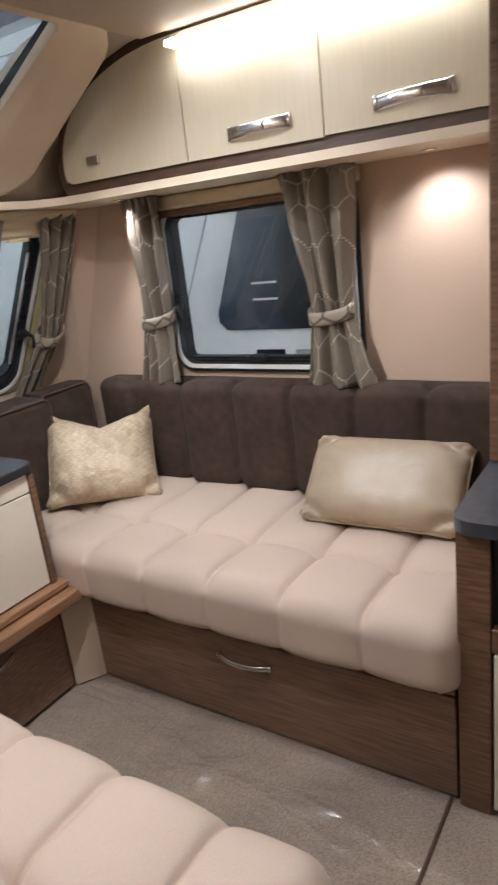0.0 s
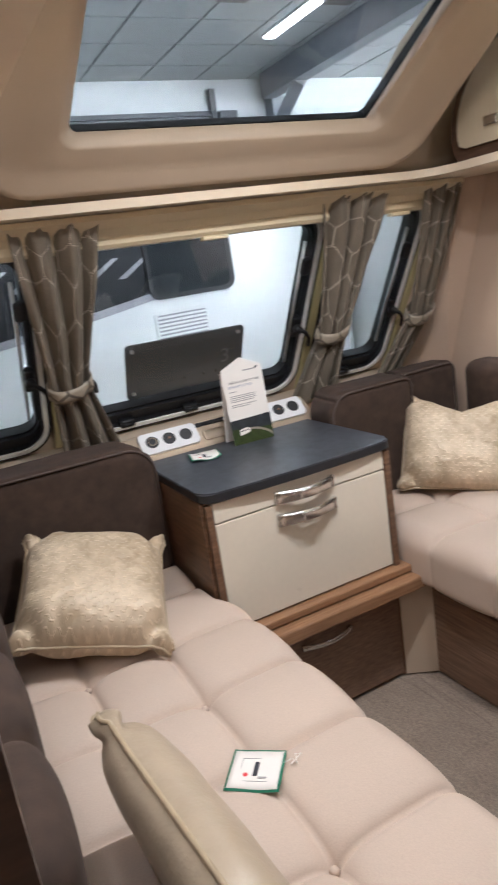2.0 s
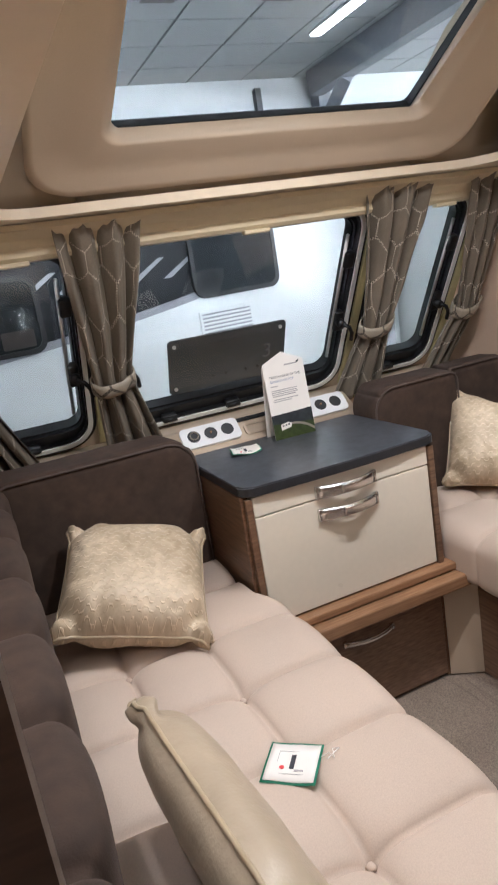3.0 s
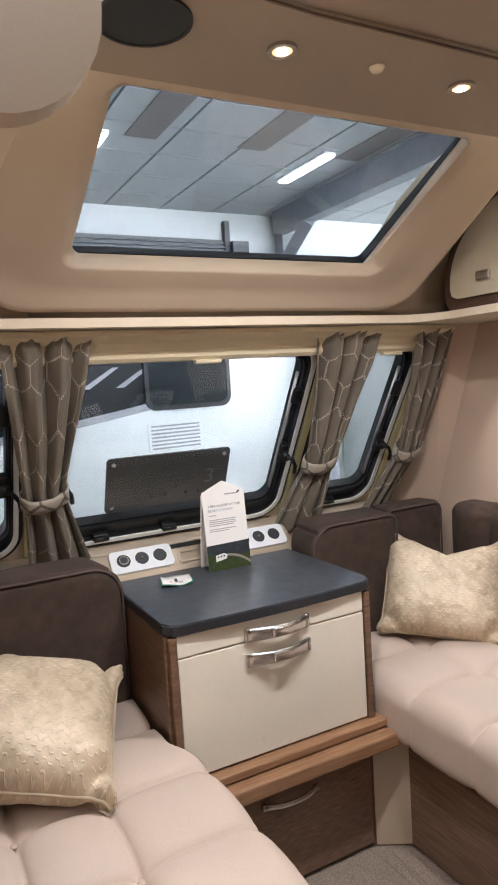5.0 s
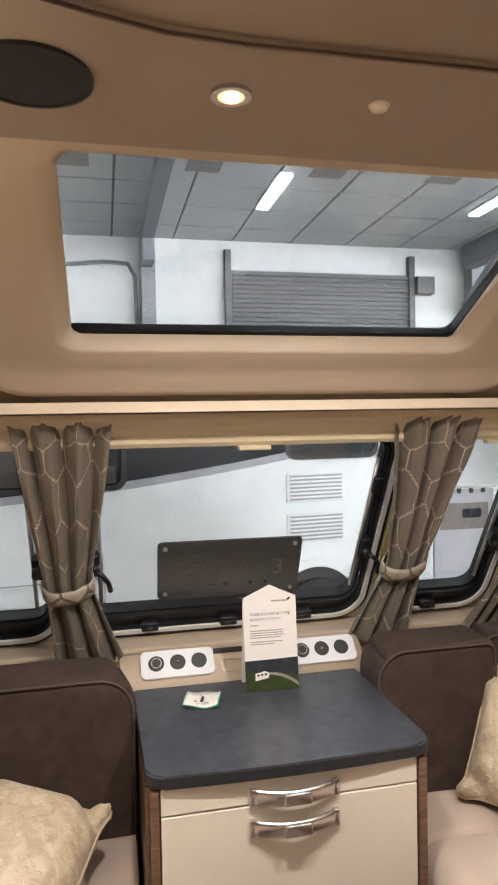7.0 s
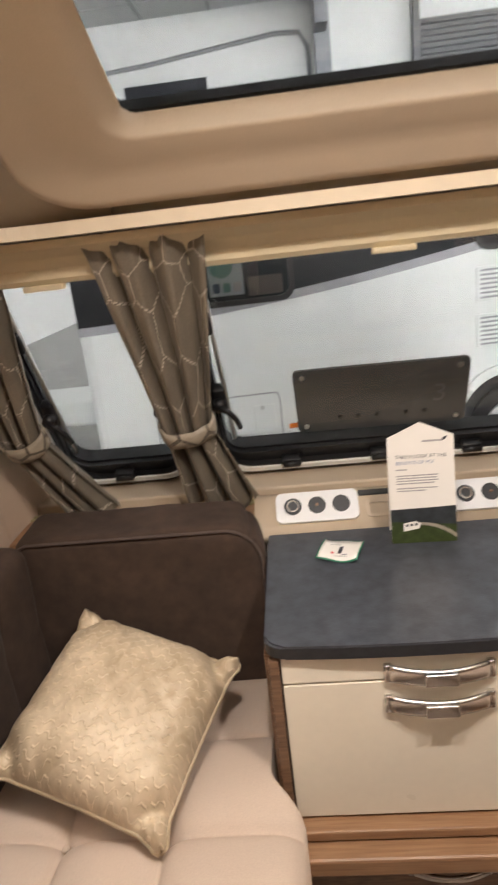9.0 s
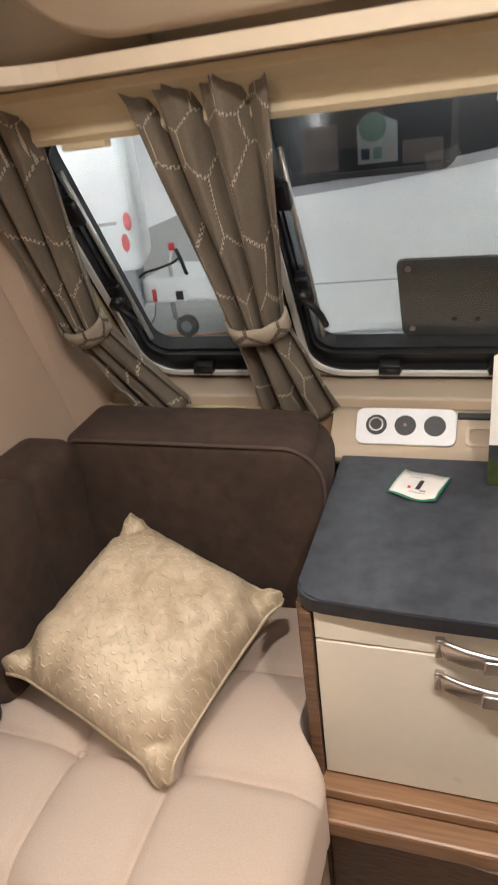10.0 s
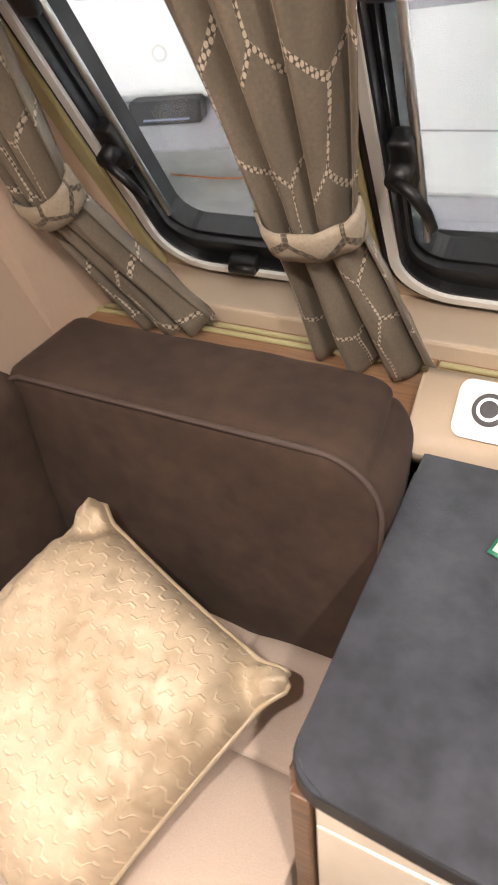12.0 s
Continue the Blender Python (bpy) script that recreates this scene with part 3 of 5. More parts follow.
setting("trim_apron", box((-1.0, 0.80, 0.0), (1.0, 0.83, 0.84)), M_MOULD, "beige apron under the front windows", "wall panel")

# shelf band that runs round under the lockers
def shelf_path():
    arc = []
    for i in range(9):
        a = radians(90 * i / 8)
        arc.append((0.62 + 0.128 * math.sin(a), 0.055 + 0.125 * math.cos(a)))
    right = [(0.0, 0.18)] + arc + [(0.748, -1.26)]
    return [(-x, max(y, -1.06)) for x, y in reversed(right[1:])] + right


bm = bmesh.new()
path = shelf_path()
inner = [bm.verts.new((x, y, z)) for z in (SHELF_Z - 0.012, SHELF_Z + 0.012) for x, y in path]
k = len(path)
back = []
for z in (SHELF_Z - 0.012, SHELF_Z + 0.012):
    for x, y in path:
        back.append(bm.verts.new((max(-1.0, min(1.06, x * 1.42)) if y < 0.1 else x * 1.42, y if y < 0.1 else 0.34, z)))
for i in range(k - 1):
    bm.faces.new((inner[i], inner[i + 1], inner[k + i + 1], inner[k + i]))
    bm.faces.new((inner[i], inner[i + 1], back[i + 1], back[i]))
    bm.faces.new((inner[k + i], inner[k + i + 1], back[k + i + 1], back[k + i]))
setting("trim_shelf", bm, M_STRIP, "pale beech shelf edge running under the lockers", "shelf")

# blind cassette along the front
prof = [(0.235, 1.545), (0.235, 1.53), (0.285, 1.512), (0.305, 1.492), (0.308, 1.472), (0.318, 1.462), (0.37, 1.462), (0.385, 1.475), (0.385, 1.545)]
bc = thing("roller_blind", "cream roller blind cassette above the front windows", "blind")
part("cassette", extrude(prof, "x", -0.93, 0.93), M_BLIND, bc, smooth=False)
for x in (-0.70, 0.0, 0.70):
    part("pull_tab", box((x - 0.042, 0.300, 1.450), (x + 0.042, 0.325, 1.462), 0.003), M_BLIND, bc)

# roof: outer shell, skylight surround, front ceiling board, main ceiling
shell = [(0.235, 1.572), (0.225, 1.62), (0.19, 1.70), (0.12, 1.785), (0.02, 1.86), (-0.10, 1.915), (-0.25, 1.95), (-0.43, 1.965)]
bm = bmesh.new()
for a, b in ((-1.06, -0.52), (0.52, 1.06)):
    prof = shell + [(y + 0.02, z + 0.03) for y, z in reversed(shell)]
    extrude(prof, "x", a, b, bm)
extrude([(0.255, 1.572), (0.250, 1.64), (0.275, 1.64), (0.285, 1.572)], "x", -0.53, 0.53, bm)
setting("ceiling_front_cheek", bm, M_MOULD, "beige curved roof cheek beside the skylight", "ceiling", smooth=True)

SK0, SK1 = Vector((0, 0.088, 1.712)), Vector((0, -0.325, 1.925))
up = (SK1 - SK0).normalized()
skm = frame_on((SK0 + SK1) / 2, (1, 0, 0), up)
sl = (SK1 - SK0).length
def surround():
    """The moulded skylight surround: rows of outline from its hole to its outer rim, each between a lower and an upper edge."""
    bm = bmesh.new()
    rows = []
    spec = [(0.472, (0.185, 1.712), (-0.300, 1.985), 0.02), (0.436, (0.0885, 1.7130), (-0.325, 1.925), 0.02), (0.438, (0.089, 1.711), (-0.326, 1.9252), 0.036),
            (0.450, (0.092, 1.692), (-0.333, 1.9275), 0.042), (0.466, (0.080, 1.679), (-0.340, 1.930), 0.05), (0.474, (0.084, 1.672), (-0.341, 1.9302), 0.054), (0.540, (0.124, 1.648), (-0.345, 1.9315), 0.07), (0.60, (0.152, 1.622), (-0.348, 1.932), 0.09),
            (0.625, (0.163, 1.597), (-0.350, 1.933), 0.10), (0.634, (0.178, 1.586), (-0.352, 1.937), 0.11), (0.638, (0.245, 1.60), (-0.352, 1.99), 0.11)]
    for hw, lo, hi, r in spec:
        L = math.hypot(hi[0] - lo[0], hi[1] - lo[1])
        row = []
        for x, y in rounded(2 * hw, L, r, 7):
            v = y / L + 0.5
            row.append(bm.verts.new((x, lo[0] + (hi[0] - lo[0]) * v, lo[1] + (hi[1] - lo[1]) * v)))
        rows.append(row)
    k = len(rows[0])
    for a, b in zip(rows, rows[1:]):
        for i in range(k):
            j = (i + 1) % k
            bm.faces.new((a[i], a[j], b[j], b[i]))
    return bm


sky = thing("skylight", "large tilted skylight with a beige moulded surround", "skylight", kind="structure")
part("surround", surround(), M_MOULD, sky, smooth=True)
DROP = 0.070
low = skm @ pose(0, -DROP / 2, 0)
part("seal", ring(rounded(0.98, sl + DROP + 0.03, 0.05, 6), rounded(0.934, sl + DROP - 0.024, 0.025, 6), -0.07, -0.045, low), M_BLACK, sky)
g = part("pane", slab(rounded(0.945, sl + DROP, 0.035, 6), -0.066, -0.060, low), M_SMOKE, sky)
g.visible_shadow = False
part("blind_bar", slab([(-0.46, -sl / 2 - DROP), (0.46, -sl / 2 - DROP), (0.46, -sl / 2 - DROP + 0.028), (-0.46, -sl / 2 - DROP + 0.028)], -0.058, -0.040, skm), M_BLACK, sky)

JOINT = [(-0.72, -0.86), (-0.62, -0.765), (-0.54, -0.712), (-0.46, -0.681), (-0.38, -0.654), (-0.30, -0.633), (-0.21, -0.626), (0.0, -0.627), (0.21, -0.626), (0.30, -0.633), (0.38, -0.654), (0.46, -0.681), (0.54, -0.712), (0.62, -0.765), (0.72, -0.86)]
bm = slab(JOINT + [(0.72, -0.34), (-0.72, -0.34)], CEIL_Z - 0.004, CEIL_Z + 0.03)
setting("ceiling_front", bm, M_CEIL, "taupe front ceiling board with downlights and a speaker", "ceiling")
bm = box((-1.06, REAR_Y, CEIL_Z + 0.008), (1.06, -0.40, CEIL_Z + 0.05))
setting("ceiling", bm, M_CEIL, "taupe ceiling board", "ceiling")
# thin dark tube draws in the shadow line of the board's step
setting("trim_ceiling_joint", tube([(x, y - 0.002, CEIL_Z - 0.001) for x, y in JOINT], 0.0018, 6), M_DARKWOOD, "dark shadow joint across the ceiling", "trim")

# ---------------------------------------------------------------- chest of drawers
chest = thing("chest_of_drawers", "walnut chest with cream drawer fronts between the sofas", "chest of drawers")
part("side_panel", box((-0.312, 0.0, 0.0), (-0.292, 0.47, 0.78), 0.002), M_WOOD, chest)
part("side_panel", box((0.292, 0.0, 0.0), (0.312, 0.47, 0.78), 0.002), M_WOOD, chest)
part("back_panel", box((-0.292, 0.45, 0.0), (0.292, 0.468, 0.78)), M_WOOD, chest)
part("inner_case", box((-0.291, 0.022, 0.02), (0.291, 0.045, 0.776)), M_DARKWOOD, chest)
d = part("top_drawer_front", box((-0.282, -0.012, 0.721), (0.282, 0.020, 0.777), 0.002), M_CREAM, chest)
grip(d, frame_on((0.0, -0.012, 0.738), (1, 0, 0), (0, 0, 1)))
d = part("door", box((-0.282, -0.012, 0.408), (0.282, 0.020, 0.717), 0.002), M_CREAM, chest)
grip(d, frame_on((0.0, -0.012, 0.672), (1, 0, 0), (0, 0, 1)))
part("edge_strip", box((-0.304, -0.018, 0.40), (-0.285, 0.0, 0.775), 0.002), M_WOOD, chest)
part("edge_strip", box((0.285, -0.018, 0.40), (0.304, 0.0, 0.775), 0.002), M_WOOD, chest)
part("ledge", box((-0.335, -0.045, 0.380), (0.345, 0.02, 0.402), 0.004), M_OAK, chest)
part("ledge_rail", box((-0.345, -0.085, 0.335), (0.36, 0.0, 0.376), 0.006), M_OAK, chest)
d = part("bottom_drawer_front", box((-0.290, -0.004, 0.012), (0.290, 0.018, 0.325), 0.003), M_WOODH, chest)
grip(d, frame_on((0.015, -0.004, 0.256), (1, 0, 0), (0, 0, 1)), 0.165, 0.018, 0.022, catch=False)

top = thing("chest_worktop", "dark slate worktop with rounded corners on the chest", "worktop")
out = [(-0.315, 0.440), (-0.309, 0.05)]
for i in range(7):
    a = radians(180 + 90 * i / 6)
    out.append((-0.309 + 0.04 + 0.04 * math.cos(a), 0.018 + 0.04 * math.sin(a)))
for i in range(9):
    u = -0.24 + 0.48 * i / 8
    out.append((u, -0.024 - 0.008 * (1 - (u / 0.24) ** 2)))
for i in range(7):
    a = radians(270 + 90 * i / 6)
    out.append((0.318 - 0.04 + 0.04 * math.cos(a), 0.018 + 0.04 * math.sin(a)))
out += [(0.318, 0.05), (0.315, 0.440)]
bm = slab(out, 0.781, 0.809)
bmesh.ops.bevel(bm, geom=[e for e in bm.edges if abs(e.verts[0].co.z - e.verts[1].co.z) < 1e-5], offset=0.004, segments=2, affect="EDGES")
part("slab", bm, M_SLATE, top)
# dark band round the slab paints its shaded edge
part("edge_shade", slab([(x * 1.004, y - 0.0012) for x, y in out[1:-1]] + [(0.3162, 0.40), (-0.3162, 0.40)], 0.7835, 0.8045), M_EDGESHADE, top, "near-black band for the shade on the worktop edge")

# socket console behind the worktop
con = thing("socket_console", "beige moulded console with silver socket plates", "console")
prof = [(0.4415, 0.785), (0.4415, 0.806), (0.474, 0.816), (0.528, 0.870), (0.541, 0.873), (0.545, 0.860), (0.545, 0.785)]
bm = extrude(prof, "x", -0.348, 0.358)
bmesh.ops.bevel(bm, geom=[e for e in bm.edges if abs(e.verts[0].co.x - e.verts[1].co.x) < 1e-6 and e.verts[0].co.z > 0.79], offset=0.006, segments=3, affect="EDGES")
part("body", bm, M_MOULD, con, smooth=True)
tilt = frame_on((0, 0.502, 0.8445), (1, 0, 0), (0, 0.68, 0.73))
for cx, w, n in ((-0.190, 0.205, 3), (0.232, 0.205, 3)):
    pl = part("socket_plate", slab(rounded(w, 0.078, 0.016, 5), 0.0, 0.012), M_SILVER, con, "silver socket plate with three round sockets", m=tilt @ pose(cx, 0, 0.001))
    for i in range(n):
        c = part("socket", cyl(0.022, 0.006, pose(0, 0, 0.010), 28), M_DARKPLASTIC, pl, m=pose((i - 1) * 0.060, 0.002, 0))
        c.parent = pl
        if i == 0:
            tor = ring([(0.0155 * math.cos(a), 0.0155 * math.sin(a)) for a in np.linspace(0, 2 * math.pi, 24, False)],
                       [(0.012 * math.cos(a), 0.012 * math.sin(a)) for a in np.linspace(0, 2 * math.pi, 24, False)], 0.0135, 0.0175)
            part("metal_ring", tor, M_CHROME, pl, m=pose(-0.060, 0.002, 0))
        if i == 1:
            part("aerial_pin", cyl(0.0035, 0.006, pose(0, 0.002, 0.016), 12), M_OAK, pl)
part("finger_slot", box((-0.086, 0.022, -0.01), (0.128, 0.037, 0.004), 0.003), M_BLACK, con, m=tilt)
part("finger_recess", ring(rounded(0.176, 0.044, 0.012, 4), rounded(0.160, 0.030, 0.008, 4), 0.0, 0.005), M_MOULD, con, m=tilt @ pose(0.018, -0.014, 0))

# ---------------------------------------------------------------- leaflet and price tags
def text_on(name, words, size, m, mat, parent, align="LEFT"):
    cu = bpy.data.curves.new(name, "FONT")
    cu.body, cu.size, cu.align_x = words, size, align
    cu.extrude = 0.0002
    ob = new(name, cu)
    me = bpy.data.meshes.new_from_object(ob.evaluated_get(bpy.context.evaluated_depsgraph_get()))
    scene.collection.objects.unlink(ob)
    bpy.data.objects.remove(ob)
    me.materials.append(mat)
    o = new(name, me)
    o.matrix_local = m
    o.parent = parent
    return o


leaf = thing("leaflet", "folded white card leaflet standing on the slate worktop", "leaflet", frame_on((0.044, 0.340, 0.810), (1, -0.05, 0), (0, 0.10, 1)))
LW, LH = 0.143, 0.245
part("card", slab([(-LW / 2, 0), (LW / 2, 0), (LW / 2, LH), (0.0, LH + 0.032), (-LW / 2, LH)], -0.0012, 0.0), M_PAPER, leaf)
part("back_leg", slab([(-LW / 2, 0), (LW / 2, 0), (LW / 2, LH), (0.0, LH + 0.032), (-LW / 2, LH)], -0.0012, 0.0), M_PAPER, leaf, m=pose(0, 0.0, -0.075, 15.5, 0, 0) )
ph = part("photo_field", slab([(-LW / 2, 0.0), (LW / 2, 0.0), (LW / 2, 0.075), (-LW / 2, 0.075)], 0.0003, 0.0007), M_GRASS, leaf, "printed green field photo")
part("photo_hill", slab([(-LW / 2, 0.052), (LW / 2, 0.040), (LW / 2, 0.084), (0.02, 0.082), (-LW / 2, 0.080)], 0.0009, 0.0012), M_HILL, leaf)
bm = bmesh.new()
pts = []
for i in range(13):
    u = i / 12
    pts.append((-0.01 + 0.081 * u, 0.045 - 0.030 * u ** 2.2))
slab([(x, y + 0.003) for x, y in pts] + [(x, y - 0.003 - 0.004 * i / 12) for i, (x, y) in reversed(list(enumerate(pts)))], 0.0014, 0.0016, bm=bm)
part("photo_road", bm, M_ROAD, leaf)
part("photo_caravan", slab([(-0.045, 0.028), (-0.010, 0.034), (-0.006, 0.046), (-0.018, 0.052), (-0.045, 0.047)], 0.0018, 0.0020), M_PAPER, leaf)
for i in range(3):
    part("photo_window", slab(rounded(0.006, 0.005, 0.001, 2), 0.0022, 0.0024), M_INK, leaf, m=pose(-0.037 + 0.010 * i, 0.042 + 0.001 * i, 0))
text_on("heading_line", "TAKE A LOOK AT THE", 0.0108, pose(-0.055, 0.197, 0.0004), M_INK, leaf)
text_on("heading_line", "BENEFITS OF PCP", 0.0108, pose(-0.055, 0.183, 0.0004), M_BLUEINK, leaf)
for i, (y, w) in enumerate(((0.170, 0.024), (0.156, 0.090), (0.150, 0.088), (0.144, 0.090), (0.138, 0.082), (0.127, 0.088), (0.121, 0.064))):
    part("text_bar", box((-0.055, y, 0.0002), (-0.055 + w, y + 0.0026, 0.0006)), M_GREYINK, leaf)
part("logo_bar", box((0.004, 0.232, 0.0002), (0.046, 0.236, 0.0006)), M_GREYINK, leaf)
part("logo_mark", slab([(0.046, 0.232), (0.054, 0.236), (0.058, 0.243), (0.052, 0.241), (0.048, 0.240)], 0.0002, 0.0006), M_INK, leaf)


def price_tag(m, w, h, curl, label):
    t = thing("price_tag", label, "tag", m, "price tags")
    def sheet(w, h, z, n=10):
        bm = bmesh.new()
        g = [[bm.verts.new((w * (i / n - 0.5), h * (j / 4 - 0.5), z + curl * (2 * i / n - 1) ** 2 + 0.4 * curl * math.sin(7 * i / n + j))) for j in range(5)] for i in range(n + 1)]
        for i in range(n):
            for j in range(4):
                bm.faces.new((g[i][j], g[i + 1][j], g[i + 1][j + 1], g[i][j + 1]))
        r = bmesh.ops.extrude_face_region(bm, geom=bm.faces[:])
        bmesh.ops.translate(bm, verts=[v for v in r["geom"] if isinstance(v, bmesh.types.BMVert)], vec=(0, 0, -0.0006))
        return bm
    part("green_border", sheet(w, h, 0.002), M_GREEN, t, smooth=True)
    part("white_panel", sheet(w * 0.92, h * 0.90, 0.0034), M_PAPER, t, smooth=True)
    part("black_bar", box((-0.004, -0.014, 0.0030), (0.004, 0.018, 0.0042)), M_INK, t)
    part("red_dot", cyl(0.0045, 0.001, pose(-0.017, -0.012, 0.0036), 14), M_RED, t)
    part("grey_stroke", box((0.006, -0.020, 0.0030), (0.022, -0.016, 0.0041)), M_GREYINK, t)
    part("text_bar", box((-0.036, -0.020, 0.0030), (-0.032, 0.018, 0.0041)), M_GREYINK, t)
    fr = ring(rounded(0.056, 0.054, 0.001, 2), rounded(0.0545, 0.0525, 0.001, 2), 0.0032, 0.0040)
    part("printed_box", fr, M_GREYINK, t)
    return t


tg = price_tag(frame_on((-0.530, -0.632, 0.514), (0.77, -0.63, 0.0), (0.63, 0.77, 0.0)), 0.096, 0.098, 0.002, "white price tag with a green border lying on the sofa seat")
part("string", tube([(0.048, 0.015, 0.006), (0.062, 0.022, 0.010), (0.072, 0.012, 0.008), (0.066, 0.032, 0.010), (0.076, 0.040, 0.006), (0.060, 0.012, 0.006)], 0.0009, 6), M_PAPER, tg)
price_tag(frame_on((-0.147, 0.320, 0.811), (0.965, -0.26, 0.0), (0.26, 0.965, 0.0)), 0.094, 0.097, 0.006, "white price tag with a green border curling on the slate worktop")


# ---------------------------------------------------------------- sofas
def seam_seat(ys, xs, sgn):
    """Tufted skin: cross seams at ys, long seams at xs, buttons where they meet."""
    step = abs(ys[0] - ys[1])
    def shift(p, d):
        if d.z < -0.5:
            return 0.0
        k = max(0.30, min(1.0, d.z + 0.1))
        u = (p.y - ys[0]) / step
        e = abs(u - round(u)) * step
        v = -(0.015 * dip(e, 0.006) + 0.019 * dip(e, 0.036)) * k
        if d.z > 0.2:
            for x in xs:
                g = abs(p.x - x)
                v -= (0.014 * dip(g, 0.006) + 0.017 * dip(g, 0.036)) * d.z
                v -= 0.008 * math.exp(-(g * g + e * e) / 0.0009)
        return v + 0.003 * noise.noise(p * 6) + 0.020
    return shift


def corner_cushion(sgn, near, far, front, turn):
    """A boxed suede cushion across the front corner, its aisle-side top corner well rounded, with a piped rim."""
    cc = thing("corner_cushion", "dark brown suede corner cushion with piped edges", "cushion", group="back cushions")
    l, h = sorted((sgn * near, sgn * far))
    top = 0.903

    def bulge(p, d):
        return 0.004 + 0.004 * noise.noise(p * 5) + 0.0025 * noise.noise(p * 13) - (0.012 * max(0.0, (p.z - 0.7)) if abs(d.y) > 0.7 else 0)

    bm = soft_box((l, front, 0.485), (h, 0.462, top), 0.022, (56, 26, 40), bulge)
    for v in bm.verts:
        dx, dz = near + turn - sgn * v.co.x, v.co.z - (top - turn)
        if dx > 0 and dz > 0:
            q = max(dx, dz) / math.hypot(dx, dz)
            v.co.x, v.co.z = sgn * (near + turn - dx * q), top - turn + dz * q
        back = max(0.0, (v.co.y - front) / (0.462 - front))
        v.co.x += sgn * 0.022 * back ** 1.6 * max(0.0, min(1.0, dx / turn))
    part("pad", bm, M_SUEDE, cc, smooth=True)
    rim = [(near + 0.004, 0.50), (near + 0.004, top - turn)]
    rim += [(near + turn - (turn - 0.004) * math.cos(a), top - turn + (turn - 0.004) * math.sin(a)) for a in np.linspace(0.2, 1.4, 7)]
    rim += [(near + turn + (far - near - turn - 0.03) * i / 8, top - 0.004) for i in range(9)]
    rim += [(far - 0.012, top - 0.012), (far - 0.004, top - 0.03), (far - 0.004, 0.50)]
    part("piping", tube([(sgn * x, front - 0.002, z) for x, z in rim], 0.0036, 8), M_PIPEDK, cc, smooth=True)
    return cc


def sofa(sgn, ys, xs, end_y):
    t = thing("sofa_bench", "fitted walnut sofa bench with a drawer base", "sofa", group="lounge sofas")
    lo = sorted((sgn * AISLE, sgn * (AISLE + 0.018)))
    body = part("base_panel", box((lo[0], end_y, 0.006), (lo[1], -0.06, 0.300), 0.003), M_WOODH, t)
    part("top_rail", box((min(sgn * AISLE, sgn * 0.40) - 0.0, end_y, 0.306), (max(sgn * AISLE, sgn * 0.40), -0.05, 0.322), 0.003), M_WOODH, t)
    part("case", box((min(sgn * 0.41, sgn * 0.99), end_y + 0.02, 0.01), (max(sgn * 0.41, sgn * 0.99), 0.44, 0.318)), M_DARKWOOD, t)
    grip(body, frame_on((sgn * AISLE, -0.660, 0.232), (0, -sgn, 0), (0, 0, 1)), 0.17, 0.018, 0.022, catch=False)
    # corner panel between the bench and the chest
    a, b = Vector((sgn * 0.298, -0.006, 0)), Vector((sgn * 0.388, -0.060, 0))
    n = Vector((sgn * 0.5, 0.86, 0)).normalized() * 0.016
    bm = bmesh.new()
    v = [bm.verts.new(Vector((p.x, p.y, z))) for z in (0.004, 0.312) for p in (a, b, b + n, a + n)]
    for f in ((3, 2, 1, 0), (4, 5, 6, 7), (0, 1, 5, 4), (1, 2, 6, 5), (2, 3, 7, 6), (3, 0, 4, 7)):
        bm.faces.new([v[i] for i in f])
    part("corner_panel", bm, M_MOULD, t, "beige corner panel")
    if sgn < 0:
        part("grommet", cyl(0.022, 0.006, frame_on((-0.327, -0.0245, 0.105), (0.86, 0.5, 0), (0, 0, 1)), 20), M_BLACK, t)
    # seat cushion
    s = thing("seat_cushion", "pale blush velour seat cushion with buttoned tufting", "cushion", group="seat cushions")
    l, h = sorted((sgn * (0.345 if sgn > 0 else 0.272), sgn * (1.0 if sgn > 0 else 0.93)))
    bm = soft_box((l, end_y - 0.005, 0.323), (h, 0.30, 0.502), 0.05, (120, 300, 18), seam_seat(ys, xs, sgn))
    for v in bm.verts:
        q = max(0.0, min(1.0, (-v.co.y - 0.005) / 0.10))
        lim = 0.324 - 0.062 * q * q * (3 - 2 * q)
        if sgn * v.co.x < lim:
            v.co.x = sgn * lim
    part("pad", bm, M_SEAT, s, smooth=True)
    for i, x in enumerate(xs):
        for j, y in enumerate(ys):
            if y < 0.0 and (i + j) % 2 == 0:
                part("button", cyl(0.009, 0.006, pose(x, y, 0.4755), 14, 0.006), M_SEAT, s, smooth=True)
    # backrest along the side wall
    bk = thing("back_cushion", "dark brown suede back cushion with vertical channels", "cushion", group="back cushions")
    ch = [y + 0.03 for y in ys]
    def channel(p, d):
        v = 0.010
        if d.x * sgn < 0.2 and abs(d.y) < 0.8:
            for y in ch:
                v -= 0.022 * dip(p.y - y, 0.010) + 0.018 * dip(p.y - y, 0.045)
            v -= 0.006 * dip(p.z - 0.70, 0.05) if d.x * sgn < -0.5 else 0
        return v + 0.002 * noise.noise(p * 7)
    l, h = (0.935, 1.052) if sgn > 0 else (-0.992, -0.862)
    part("pad", soft_box((l, end_y + 0.0, 0.505), (h, 0.300, 0.897), 0.036, (10, 160, 26), channel), M_SUEDE, bk, smooth=True)
    # corner cushion across the front
    corner_cushion(sgn, 0.318, 0.672 if sgn > 0 else 0.885, 0.288, 0.085)
    if sgn > 0:
        corner_cushion(sgn, 0.673, 0.934, 0.345, 0.03)
    return t


sofa(1, [0.106 - 0.232 * i for i in range(6)], (0.60,), -1.262)
